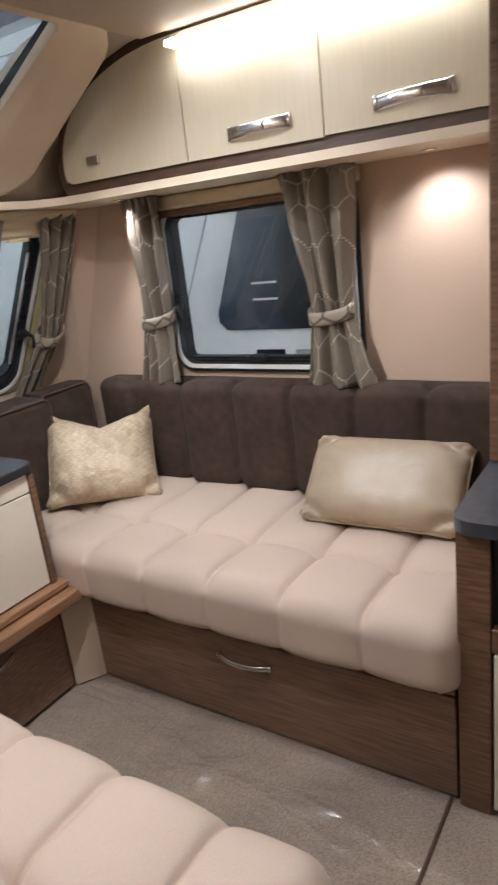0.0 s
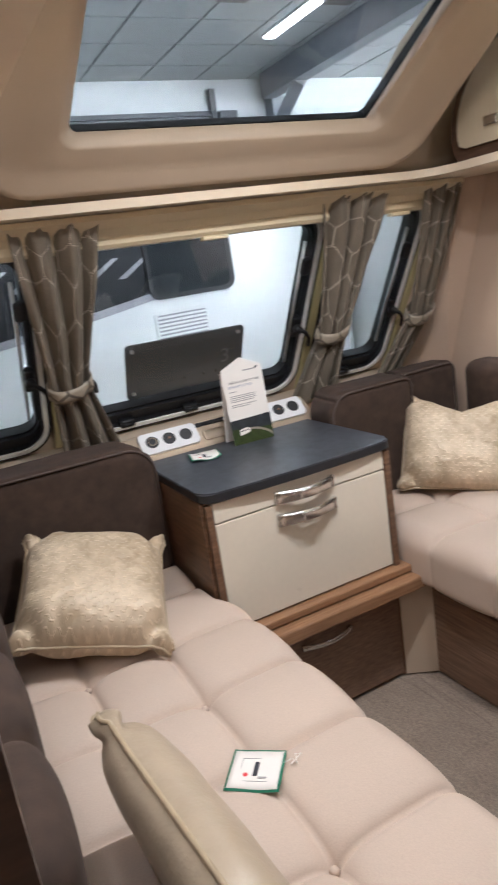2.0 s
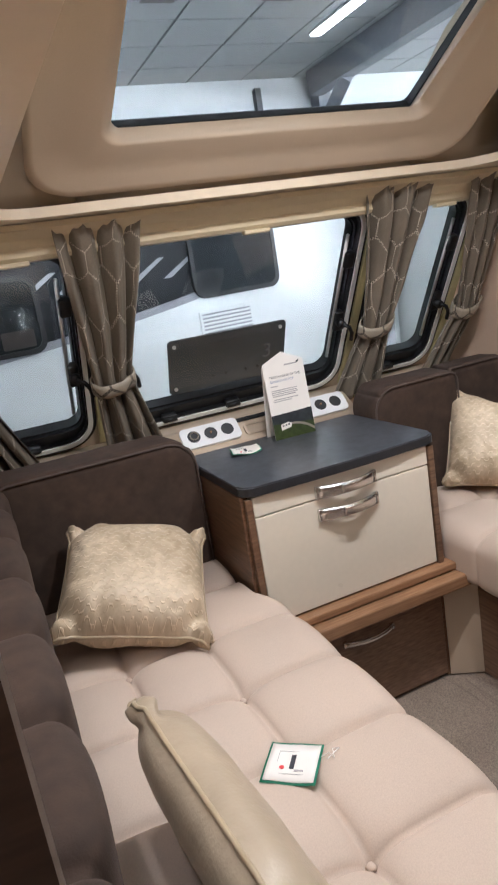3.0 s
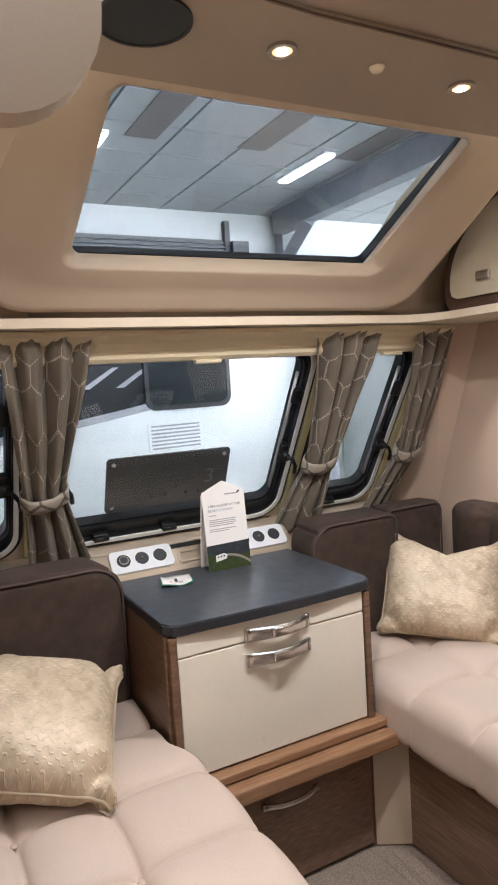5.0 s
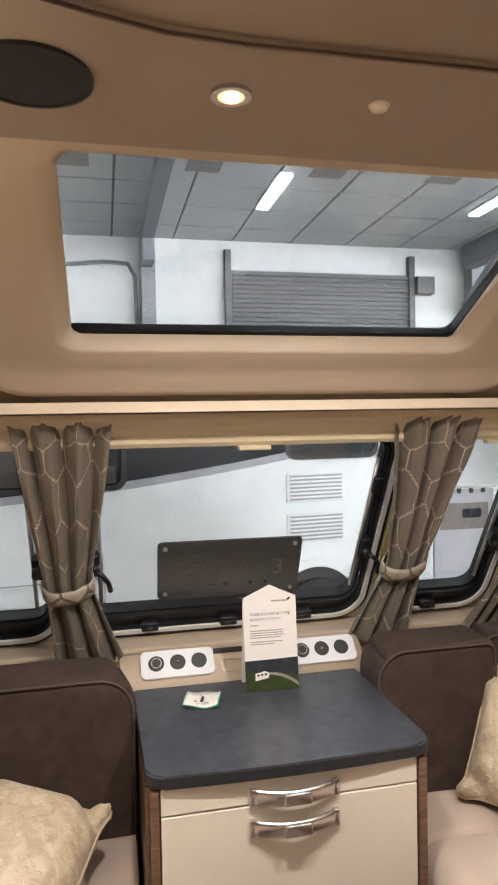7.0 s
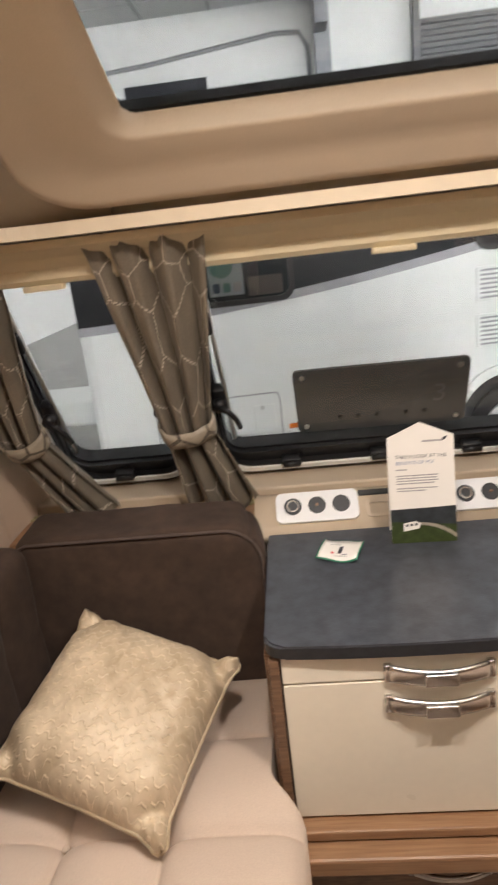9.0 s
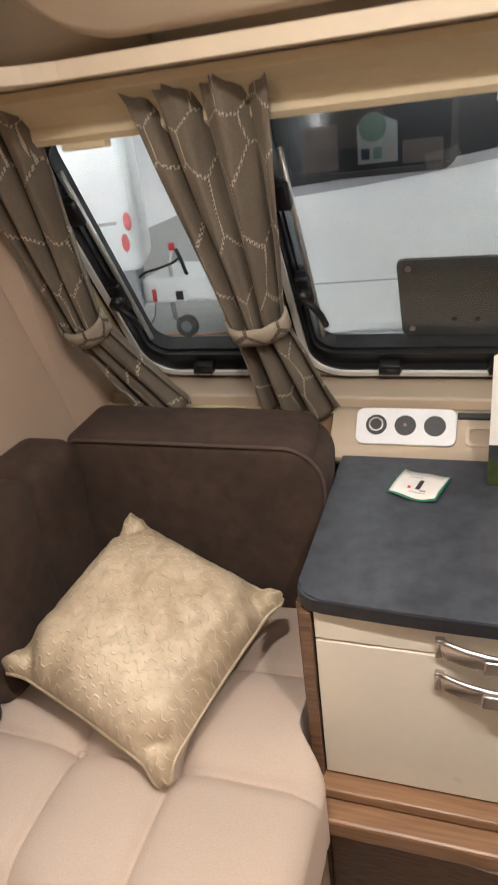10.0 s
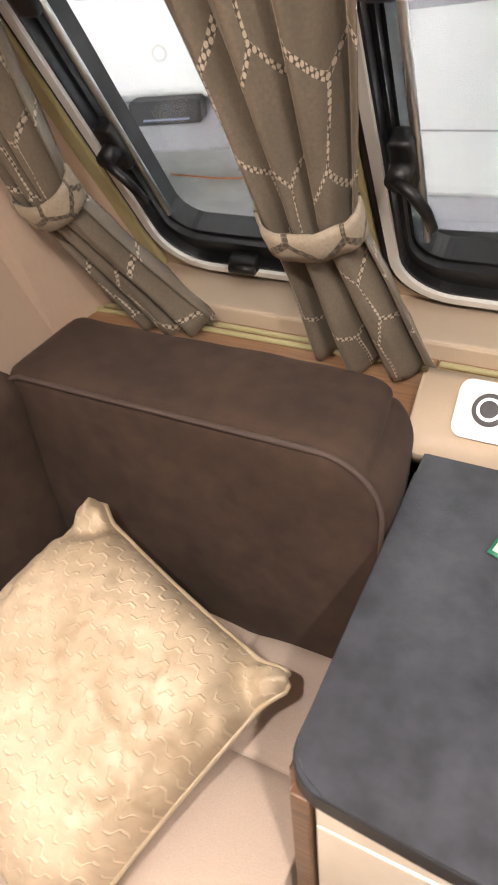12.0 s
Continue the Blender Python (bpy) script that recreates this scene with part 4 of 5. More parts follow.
sofa(-1, [0.112 - 0.238 * i for i in range(6)], (-0.515, -0.706), -1.262)


# ---------------------------------------------------------------- scatter cushions
def scatter(m, w, h, t, mat, label, seed, ears=0.13, vee=0.0, crease=1.0):
    """A stuffed cushion: concave sides, pulled-out corners, creases and a piped edge. Local z is its thickness."""
    ob = thing("scatter_cushion", label, "cushion", m, "scatter cushions")
    bm = bmesh.new()
    uvl = bm.loops.layers.uv.new("UVMap")
    n = 64
    off = Vector((seed * 3.1, seed * 1.7, 0))

    def ease(q):
        q = max(0.0, min(1.0, q))
        return q * q * (3 - 2 * q)

    def point(u, v, s):
        x = u * w / 2 * (1 - ears * (0.72 * ease((1 - abs(v)) / 0.36) + 0.28 * (1 - v * v)))
        y = v * h / 2 * (1 - ears * (0.72 * ease((1 - abs(u)) / 0.36) + 0.28 * (1 - u * u)))
        blunt = 1 - 0.13 * (u * v) ** 8
        x, y = x * blunt, y * blunt
        y -= vee * h * (1 - abs(u)) ** 1.4 * max(0.0, v) ** 2
        e = max(0.0, (1 - u ** 4) * (1 - v ** 4))
        k = abs(u * v)
        z = s * t / 2 * e ** 0.5 * (1 - 0.62 * math.exp(-((k - 0.62) / 0.085) ** 2) * (1 if s > 0 else 0.6))
        r = 1 - e
        q = Vector((x, y, s))
        fold = abs(noise.noise(q * 13 + off)) + 0.6 * abs(noise.noise(q * 27 + off))
        z += s * e ** 0.5 * ((0.004 + 0.010 * crease) * noise.noise(Vector((x * 8, y * 8, s * 2)) + off) - crease * 0.030 * (0.25 + r) * max(0.0, 0.34 - fold) * 2.2)
        corner = k ** 5
        z += 0.016 * corner * math.sin(9 * u + 5 * v + seed) + s * 0.010 * corner * math.sin(30 * (abs(u) - abs(v)) + seed)
        return Vector((x, y, z))

    rims = {}
    for s in (-1, 1):
        g = [[bm.verts.new(point(2 * i / n - 1, 2 * j / n - 1, s)) for j in range(n + 1)] for i in range(n + 1)]
        for i in range(n):
            for j in range(n):
                f = bm.faces.new((g[i][j], g[i + 1][j], g[i + 1][j + 1], g[i][j + 1]))
                for lp in f.loops:
                    lp[uvl].uv = (lp.vert.co.x, lp.vert.co.y)
    bmesh.ops.remove_doubles(bm, verts=bm.verts[:], dist=1e-5)
    part("cover", bm, mat, ob, smooth=True)
    edge = [point(-1 + 2 * i / 30, -1, 1) for i in range(30)] + [point(1, -1 + 2 * i / 30, 1) for i in range(30)] + [point(1 - 2 * i / 30, 1, 1) for i in range(30)] + [point(-1, 1 - 2 * i / 30, 1) for i in range(30)]
    part("piping", tube(edge, 0.0042, 6, True), M_PIPE, ob, smooth=True)
    return ob


scatter(frame_on((-0.617, 0.030, 0.636), (0.33, -0.09, -0.09), (0.163, 0.346, 0.125)), 0.41, 0.42, 0.19, M_GOLDHEX, "gold embossed satin scatter cushion lying on the sofa seat", 1, 0.16, 0.0, 0.6)
scatter(frame_on((0.735, 0.135, 0.668), (0.24, -0.235, -0.03), (0.19, 0.16, 0.34)), 0.45, 0.41, 0.19, M_GOLDHEX, "gold satin scatter cushion leaning in the sofa corner", 2, 0.16, 0.22, 0.6)
scatter(frame_on((0.835, -0.930, 0.636), (0, -1, 0.02), (0.22, 0, 0.24)), 0.53, 0.30, 0.15, M_GOLD, "long gold velvet bolster cushion leaning on the backrest", 3, 0.08, 0.0, 0.12)
scatter(frame_on((-0.702, -0.865, 0.626), (-0.08, 1, 0.0), (-0.09, 0, 0.26)), 0.54, 0.28, 0.115, M_GOLD, "long gold velvet bolster cushion on the sofa seat", 4, 0.05, 0.0, 0.12)


# ---------------------------------------------------------------- curtains
def curtain(points, folds, depth, tie_at, label, seed, normal):
    """Cloth through rows (fraction down, left, right): ends given as pairs of places; folds run down it, gathered at the tieback."""
    ob = thing("curtain", label, "curtain", group="lounge curtains")
    bm = bmesh.new()
    uvl = bm.loops.layers.uv.new("UVMap")
    nu, nv = folds * 18, 46
    nrm = Vector(normal).normalized()
    def row(f):
        for (f0, a0, b0, k0), (f1, a1, b1, k1) in zip(points, points[1:]):
            if f <= f1 + 1e-9:
                q = (f - f0) / (f1 - f0)
                q = q * q * (3 - 2 * q) if k1 == k0 else q
                return Vector(a0).lerp(Vector(a1), q), Vector(b0).lerp(Vector(b1), q), k0 + (k1 - k0) * q
    top = (Vector(points[0][1]) - Vector(points[0][2])).length * 1.75
    length = sum(((Vector(p[1]) + Vector(p[2])) / 2 - (Vector(q[1]) + Vector(q[2])) / 2).length for p, q in zip(points, points[1:]))
    g = []
    for j in range(nv + 1):
        f = j / nv
        a, b, k = row(f)
        r = []
        for i in range(nu + 1):
            u = i / nu
            w = 2.2 * abs(math.sin(math.pi * folds * (u + 0.03 * math.sin(6 * f + seed)) + seed)) ** 0.9 - 1.2 + 0.14 * math.sin(2 * math.pi * folds * 2.3 * u + 3 * f + seed * 2)
            w += 0.5 * noise.noise(Vector((u * 5, f * 4, seed)))
            if f < 0.06:
                w += 0.8 * math.sin(2 * math.pi * folds * 3 * u + seed) * (1 - f / 0.06)
            p = a.lerp(b, u) + nrm * (depth * k * w)
            p += nrm * 0.016 * (4 * u * (1 - u)) * k
            r.append(bm.verts.new(p))
        g.append(r)
    for j in range(nv):
        for i in range(nu):
            fc = bm.faces.new((g[j][i], g[j][i + 1], g[j + 1][i + 1], g[j + 1][i]))
            for lp, (ii, jj) in zip(fc.loops, ((i, j), (i + 1, j), (i + 1, j + 1), (i, j + 1))):
                lp[uvl].uv = (top * ii / nu + seed, length * jj / nv + seed * 0.7)
    cl = part("cloth", bm, M_CURTAIN, ob, smooth=True)
    md = cl.modifiers.new("thickness", "SOLIDIFY")
    md.thickness = 0.002
    # tieback: a band round the gathered cloth
    a, b, k = row(tie_at)
    c, half = (a + b) / 2, (b - a).length / 2 + 0.012
    ax = (b - a).normalized()
    down = (row(min(1, tie_at + 0.05))[0] - row(tie_at - 0.05)[0]).normalized()
    bm = bmesh.new()
    uvl = bm.loops.layers.uv.new("UVMap")
    n, rows = 48, []
    for i in range(n):
        t = 2 * math.pi * i / n
        base = c + ax * half * math.cos(t) + nrm * (0.036 * math.sin(t) + 0.006) + down * (0.016 * math.sin(t) - 0.010 * math.cos(t)) + nrm * 0.007 * noise.noise(Vector((3.2 * math.cos(t), 3.2 * math.sin(t), seed)))
        rows.append([bm.verts.new(base + down * q + nrm * e * math.sin(t)) for q, e in ((-0.021, 0.0), (-0.009, 0.006), (0.008, 0.003), (0.021, 0.002))])
    for i in range(n):
        A, B = rows[i], rows[(i + 1) % n]
        for s in range(3):
            fc = bm.faces.new((A[s], A[s + 1], B[s + 1], B[s]))
            for lp, (ii, ss) in zip(fc.loops, ((i, s), (i, s + 1), (i + 1, s + 1), (i + 1, s))):
                lp[uvl].uv = (ii * 0.0066 + seed, ss * 0.015)
    tb = part("tieback", bm, M_TIE, ob, "pale taupe tieback band", smooth=True)
    md = tb.modifiers.new("thickness", "SOLIDIFY")
    md.thickness = 0.004
    return ob


def cur_y(z):
    return 0.275 + (1.545 - z) * 0.42


def front_curtain(xs, seed, label):
    """xs: left and right at the top, at the tie and at the hem."""
    zs = (1.548, 1.10, 0.846)
    rows = [(0.0, (xs[0], cur_y(zs[0]), zs[0]), (xs[1], cur_y(zs[0]), zs[0]), 0.8), (0.25, (xs[0] * 0.75 + xs[2] * 0.25, cur_y(1.42), 1.42), (xs[1] * 0.75 + xs[3] * 0.25, cur_y(1.42), 1.42), 1.0),
            (0.66, (xs[2], cur_y(zs[1]), zs[1]), (xs[3], cur_y(zs[1]), zs[1]), 0.75), (1.0, (xs[4], 0.590, zs[2]), (xs[5], 0.590, zs[2]), 1.0)]
    return curtain(rows, 3, 0.023, 0.66, label, seed, (0, -0.9, -0.38))


front_curtain((-0.595, -0.355, -0.535, -0.420, -0.520, -0.325), 1.3, "taupe stitched curtain tied back between the front windows")
front_curtain((0.375, 0.630, 0.420, 0.535, 0.345, 0.535), 2.1, "taupe stitched curtain tied back between the front windows")
front_curtain((-0.958, -0.785, -0.930, -0.832, -0.846, -0.718), 3.7, "taupe stitched curtain tied back in the corner of the front window")
front_curtain((0.785, 0.958, 0.832, 0.930, 0.718, 0.846), 4.2, "taupe stitched curtain tied back in the corner of the front window")


def side_curtain(ys, seed):
    x = 1.005
    zs = (1.55, 1.13, 0.893)
    rows = [(0.0, (x - 0.05, ys[0], zs[0]), (x - 0.05, ys[1], zs[0]), 0.8), (0.3, (x - 0.035, ys[0] * 0.7 + ys[2] * 0.3, 1.40), (x - 0.035, ys[1] * 0.7 + ys[3] * 0.3, 1.40), 1.0),
            (0.64, (x - 0.01, ys[2], zs[1]), (x - 0.01, ys[3], zs[1]), 0.75), (1.0, (x - 0.02, ys[4], zs[2]), (x - 0.02, ys[5], zs[2]), 1.0)]
    return curtain(rows, 3, 0.023, 0.64, "taupe stitched curtain tied back beside the side window", seed, (-1, 0, 0))


side_curtain((0.04, -0.125, 0.045, -0.085, 0.085, -0.10), 5.5)
side_curtain((-0.585, -0.84, -0.655, -0.79, -0.62, -0.87), 6.1)

# side window
ya, yb, za, zc2 = SIDE_WIN
m = frame_on((WALL, (ya + yb) / 2, (za + zc2) / 2), (0, -1, 0), (0, 0, 1))
t = window_unit("window_4", m, yb - ya, zc2 - za, 0.06, "side window with black seal and white bead", (), white=True, rail=0.03)
latch(t, -(yb - ya) / 2 + 0.03, -0.06, 0)
b = box((-0.03, -0.012, -0.004), (0.03, 0.012, 0.03), 0.005)
part("catch", b, M_BLACK, t, m=pose(-0.02, -(zc2 - za) / 2 + 0.025, 0.0))
sb = thing("side_blind", "cream blind cassette above the side window", "blind")
part("cassette", box((WALL - 0.045, -0.82, 1.50), (WALL - 0.002, -0.02, 1.545), 0.008), M_BLIND, sb)
part("blind_bar", box((WALL - 0.035, -0.80, 1.475), (WALL - 0.004, -0.04, 1.498), 0.004), M_WOODH, sb)


# ---------------------------------------------------------------- overhead lockers
def arc_line(grow=0.0, n=14):
    """The sweeping front edge of the locker run, as (y, z)."""
    pts = []
    for i in range(n + 1):
        a = radians(90 * i / n)
        pts.append((-0.43 + (0.515 + grow) * math.cos(a) ** 0.92, 1.640 + (0.292 + grow) * math.sin(a) ** 0.92 if i else 1.640))
    return pts


def lockers(sgn, end):
    t = thing("overhead_lockers", "overhead lockers with champagne doors in a dark walnut surround", "overhead locker", group="overhead lockers")
    X = sgn * 0.772
    put = Matrix(((0, 0, 1, 0), (1, 0, 0, 0), (0, 1, 0, 0), (0, 0, 0, 1)))
    face = [(end, 1.574), (0.10, 1.574)] + [(0.118, 1.60)] + arc_line(0.038) + [(end, 1.97)]
    z0, z1 = sorted((X, X + sgn * 0.28))
    part("carcass", slab(face, z0, z1, put), M_DARKWOOD, t)
    d0, d1 = sorted((X - sgn * 0.014, X - sgn * 0.001))
    # first door follows the sweep
    door = [(-0.417, 1.606), (0.055, 1.606), (0.078, 1.616)] + arc_line() + [(-0.417, 1.932)]
    a = part("door", slab(door, d0, d1, put), M_LOCKER, t, "champagne door with a swept corner")
    part("lock", box((X - sgn * 0.014 - 0.012, -0.080, 1.648), (X - sgn * 0.014 + 0.012, -0.030, 1.676), 0.004), M_CHROME, a)
    for y0, y1 in ((-0.851, -0.421), (end + 0.004, -0.855)):
        b = part("door", slab([(y0, 1.602), (y1, 1.606), (y1, 1.932), (y0, 1.932)], d0, d1, put), M_LOCKER, t)
        grip(b, frame_on((X - sgn * 0.014, -0.665 if y1 > -0.5 else (y0 + y1) / 2 - 0.03, 1.655), (0, -sgn, 0.03), (0, 0, 1)))
    part("under_panel", box((min(X, X + sgn * 0.28), end, 1.566), (max(X, X + sgn * 0.28), 0.11, 1.573)), M_DARKWOOD, t)
    st = part("light_strip", box((min(sgn * 0.70, sgn * 0.745), end, 1.890), (max(sgn * 0.70, sgn * 0.745), -0.43, 1.906), 0.003), M_LEDSTRIP, t, "glowing warm light strip")
    return t


lockers(1, -1.262)
lk = lockers(-1, -1.06)
out = [(-0.99, 1.97), (-0.99, 1.545)]
for i in range(9):
    a = radians(-90 + 90 * i / 8)
    out.append((-0.767 + 0.07 * math.cos(a), 1.615 + 0.07 * math.sin(a)))
out.append((-0.697, 1.97))
ep = slab(out, -0.012, 0.012, Matrix(((1, 0, 0, 0), (0, 0, -1, -1.075), (0, 1, 0, 0), (0, 0, 0, 1))))
part("end_panel", ep, M_MOULD, lk, "beige end panel with a rounded corner")

# ---------------------------------------------------------------- ceiling fittings
# the last four are unseen, added with the rear beams
for x, y in ((-0.21, -0.525), (0.195, -0.525), (-0.3, -1.75), (0.3, -1.75), (-0.3, -2.6), (0.3, -2.6)):
    zc3 = CEIL_Z - 0.004 if y > -0.63 else CEIL_Z + 0.010
    t = thing("downlight", "small warm recessed downlight in the ceiling", "downlight", pose(x, y, zc3), "ceiling downlights")
    part("bezel", ring([(0.026 * math.cos(a), 0.026 * math.sin(a)) for a in np.linspace(0, 2 * math.pi, 24, False)], [(0.017 * math.cos(a), 0.017 * math.sin(a)) for a in np.linspace(0, 2 * math.pi, 24, False)], -0.006, 0.0), M_CHROME, t)
    # orange disc paints the halo round the bright lens
    part("lamp", cyl(0.0175, 0.006, pose(0, 0, -0.002), 20), M_LEDGLOW, t, "lamp disc in the orange of its glow")
    part("lens", cyl(0.010, 0.004, pose(0, 0, -0.006), 20, 0.007), M_LEDCORE, t, "bright lamp lens")
sp = thing("ceiling_speaker", "round black speaker grille in the ceiling", "speaker", pose(-0.45, -0.525, CEIL_Z - 0.004))
part("grille", cyl(0.068, 0.004, pose(0, 0, -0.002), 40), M_BLACK, sp)
part("rim", ring([(0.073 * math.cos(a), 0.073 * math.sin(a)) for a in np.linspace(0, 2 * math.pi, 40, False)], [(0.067 * math.cos(a), 0.067 * math.sin(a)) for a in np.linspace(0, 2 * math.pi, 40, False)], -0.005, 0.0), M_BLACK, sp)
nb = thing("ceiling_sensor", "small pale sensor dome on the ceiling", "sensor", pose(-0.013, -0.527, CEIL_Z - 0.004))
part("dome", cyl(0.015, 0.008, pose(0, 0, -0.003, 180), 20, 0.010), M_STRIP, nb, smooth=True)

# reading lights under the lockers
for x, y in ((0.90, 0.0), (0.95, -1.06)):
    t = thing("reading_light", "small warm spotlight under the locker", "spotlight", pose(x, y, 1.547), "reading lights")
    part("body", cyl(0.018, 0.0015, pose(0, 0, 0.0), 20), M_CHROME, t, smooth=True)
    part("lamp", cyl(0.010, 0.001, pose(0, 0, -0.0012), 16), M_LEDGLOW, t, "lamp disc in the orange of its glow")

# ---------------------------------------------------------------- dresser and partitions at the rear
dr = thing("dresser", "walnut dresser with white doors beside the sofa", "dresser")
part("stile", box((0.372, -1.345, 0.0), (1.05, -1.272, 0.748), 0.003), M_WOOD, dr)
part("carcass", box((0.40, -2.4, 0.0), (1.05, -1.346, 0.748)), M_DARKWOOD, dr)
part("niche_rail", box((0.372, -2.4, 0.46), (0.399, -1.347, 0.52), 0.003), M_WOOD, dr)
# thin black sheet before the solid carcass stands in for the niche's shade
part("niche_shade", box((0.392, -2.4, 0.522), (0.399, -1.347, 0.745)), M_BLACK, dr)
part("door", box((0.372, -1.80, 0.02), (0.399, -1.352, 0.455), 0.003), M_CREAM, dr)
part("door", box((0.372, -2.38, 0.02), (0.399, -1.806, 0.455), 0.003), M_CREAM, dr)
dt = thing("dresser_worktop", "dark slate worktop on the dresser", "worktop")
out = [(1.05, -1.266), (0.44, -1.266)]
for i in range(7):
    a = radians(90 + 90 * i / 6)
    out.append((0.395 + 0.05 * math.cos(a) - 0.0, -1.316 + 0.05 * math.sin(a)))
out += [(0.345, -2.4), (1.05, -2.4)]
part("slab", slab(out, 0.750, 0.782), M_SLATE, dt)
setting("wall_partition", box((0.70, -1.31, 0.784), (1.06, -1.268, 1.94), 0.004), M_WOOD, "walnut partition beside the lockers", "partition")
setting("wall_partition", box((-1.0, -1.31, 0.0), (-0.893, -1.268, 1.25)), M_EBONY, "dark walnut end panel of the sofa", "partition")
setting("trim_carpet_edge", box((-0.38, -1.252, -0.002), (0.385, -1.244, 0.004), 0.001), M_DARKWOOD, "dark joint strip in the carpet", "trim")

# ---------------------------------------------------------------- show hall outside
GZ = -0.55
setting("ground", box((-40, -30, GZ - 0.1), (45, 40, GZ)), M_CONCRETE, "grey painted hall floor", "floor")
HW, HC = 20.9, 7.7
bm = box((-40, HW, GZ), (45, HW + 0.3, HC))
setting("wall_hall_north", bm, M_HALLWALL, "white hall wall, clad to the north, added west and south to block light", "wall")
# unseen west and south walls, added to keep world light off the west caravan
setting("wall_lightblock_west", box((-7.3, -12, GZ), (-7, HW, HC)), M_HALLWALL, "white hall wall, clad to the north, added west and south to block light", "wall")
setting("wall_lightblock_south", box((-7, -9.3, GZ), (-1.3, -9, HC)), M_HALLWALL, "white hall wall, clad to the north, added west and south to block light", "wall")
# ceiling of panels with dark joints, dark rooflights among them
bm = bmesh.new()
for i in range(-14, 20):
    for j in range(0, 14):
        x, y = i * 2.0, -4 + j * 1.8
        box((x + 0.035, y + 0.035, HC), (x + 1.965, y + 1.765, HC + 0.05), bm=bm)
setting("ceiling_hall", bm, M_TILE, "grey panelled ceiling of the show hall", "ceiling")
setting("ceiling_hall_grid", box((-40, -30, HC + 0.052), (45, 40, HC + 0.2)), M_LOUVRE, "dark grid behind the hall ceiling panels", "ceiling")
for x, y in ((5.2, 13.8), (8.3, 13.7), (2.1, 13.9), (11.4, 13.6), (-1.0, 14.0)):
    setting("ceiling_rooflight", box((x - 0.42, y - 1.7, HC - 0.02), (x + 0.42, y + 1.0, HC - 0.005)), M_BROWNPANEL, "dark panel in the hall ceiling", "ceiling panel")


def tube_light(x, y):
    t = thing("hall_tube_light", "bright fluorescent tube light under the hall ceiling", "ceiling light", pose(x, y, HC - 0.101), "hall lights")
    part("housing", box((-0.20, -1.30, 0.03), (0.20, 1.30, 0.10), 0.01), M_SILVER, t)
    part("tube", box((-0.17, -1.27, -0.02), (0.17, 1.27, 0.028), 0.02), M_TUBE, t, "glowing tube")


for x, y in ((4.16, 15.9), (10.56, 15.5), (16.9, 15.3), (-2.2, 16.0), (4.16, 7), (10.56, 7), (-2.2, 7), (-8.6, 16), (2.2, 0), (-4, 0), (8.6, 0)):
    tube_light(x, y)
# steelwork, duct, louvre and poster on the far wall
lv = thing("wall_louvre", "dark grey louvred grille on the hall wall", "louvre")
part("backing", box((3.9, HW - 0.10, 4.0), (10.4, HW - 0.01, 6.7)), M_LOUVRE, lv)
for i in range(17):
    part("slat", box((3.95, HW - 0.22, 4.05 + i * 0.155), (10.35, HW - 0.10, 4.13 + i * 0.155)), M_LOUVRE, lv)
for x in (3.8, 10.45):
    part("post", box((x - 0.10, HW - 0.28, 3.9), (x + 0.10, HW - 0.02, 7.35)), M_LOUVRE, lv)
part("bracket", box((10.55, HW - 0.5, 6.0), (11.2, HW - 0.1, 6.6)), M_LOUVRE, lv)
gd = thing("steel_frame", "grey steel portal frame of the hall", "girder")
part("column", box((0.9, HW - 0.6, GZ), (1.35, HW - 0.05, HC)), M_GIRDER, gd)
part("rafter", box((0.9, 2.0, HC - 0.45), (1.25, HW - 0.6, HC - 0.05)), M_GIRDER, gd)
part("haunch", box((0.9, HW - 1.6, HC - 1.1), (1.25, HW - 0.6, HC - 0.45)), M_GIRDER, gd)
g2 = thing("steel_frame", "grey steel portal frame of the hall", "girder")
part("column", box((12.6, HW - 0.6, GZ), (13.1, HW - 0.05, HC)), M_GIRDER, g2)
part("rafter", box((12.2, 8.0, 6.9), (12.75, HW - 0.6, HC - 0.02)), M_GIRDER, g2)
part("haunch", tube([(12.5, HW - 0.5, 5.6), (12.5, HW - 2.6, 6.95)], 0.3, 4), M_GIRDER, g2)
cb = thing("wall_conduit", "grey conduit along the hall wall", "conduit")
part("pipe", tube([(-6.9, HW - 0.1, 6.35), (-4, HW - 0.1, 6.5), (-0.2, HW - 0.1, 6.85), (0.5, HW - 0.1, 6.8), (0.72, HW - 0.1, 6.4), (0.78, HW - 0.1, 3.0)], 0.07, 6), M_GIRDER, cb)
po = thing("wall_poster", "dark poster with a white square emblem", "poster")
part("sheet", box((-4.8, HW - 0.06, 4.0), (-2.3, HW - 0.02, 6.0)), M_GRAPHIC, po)
part("emblem", box((-3.2, HW - 0.08, 4.85), (-2.55, HW - 0.065, 5.5)), M_HALLWALL, po)
part("lettering_bar", box((-4.3, HW - 0.08, 5.0), (-3.35, HW - 0.065, 5.3)), M_GREYGRAPHIC, po)

# smoked plate held outside the centre window
pm = frame_on((0.005, 0.722, 1.058), (1, -0.03, 0), (0, -SLOPE * 0.85, 1))
sp = thing("smoked_plate", "smoked acrylic plate fixed outside the front window", "plate", pm)
part("sheet", slab(rounded(0.458, 0.222, 0.016, 4), -0.006, 0.0), M_PLATE, sp)
for x in (-0.205, 0.205):
    for y in (-0.088, 0.088):
        part("screw", cyl(0.007, 0.006, pose(x, y, 0.002), 12), M_STEEL, sp)
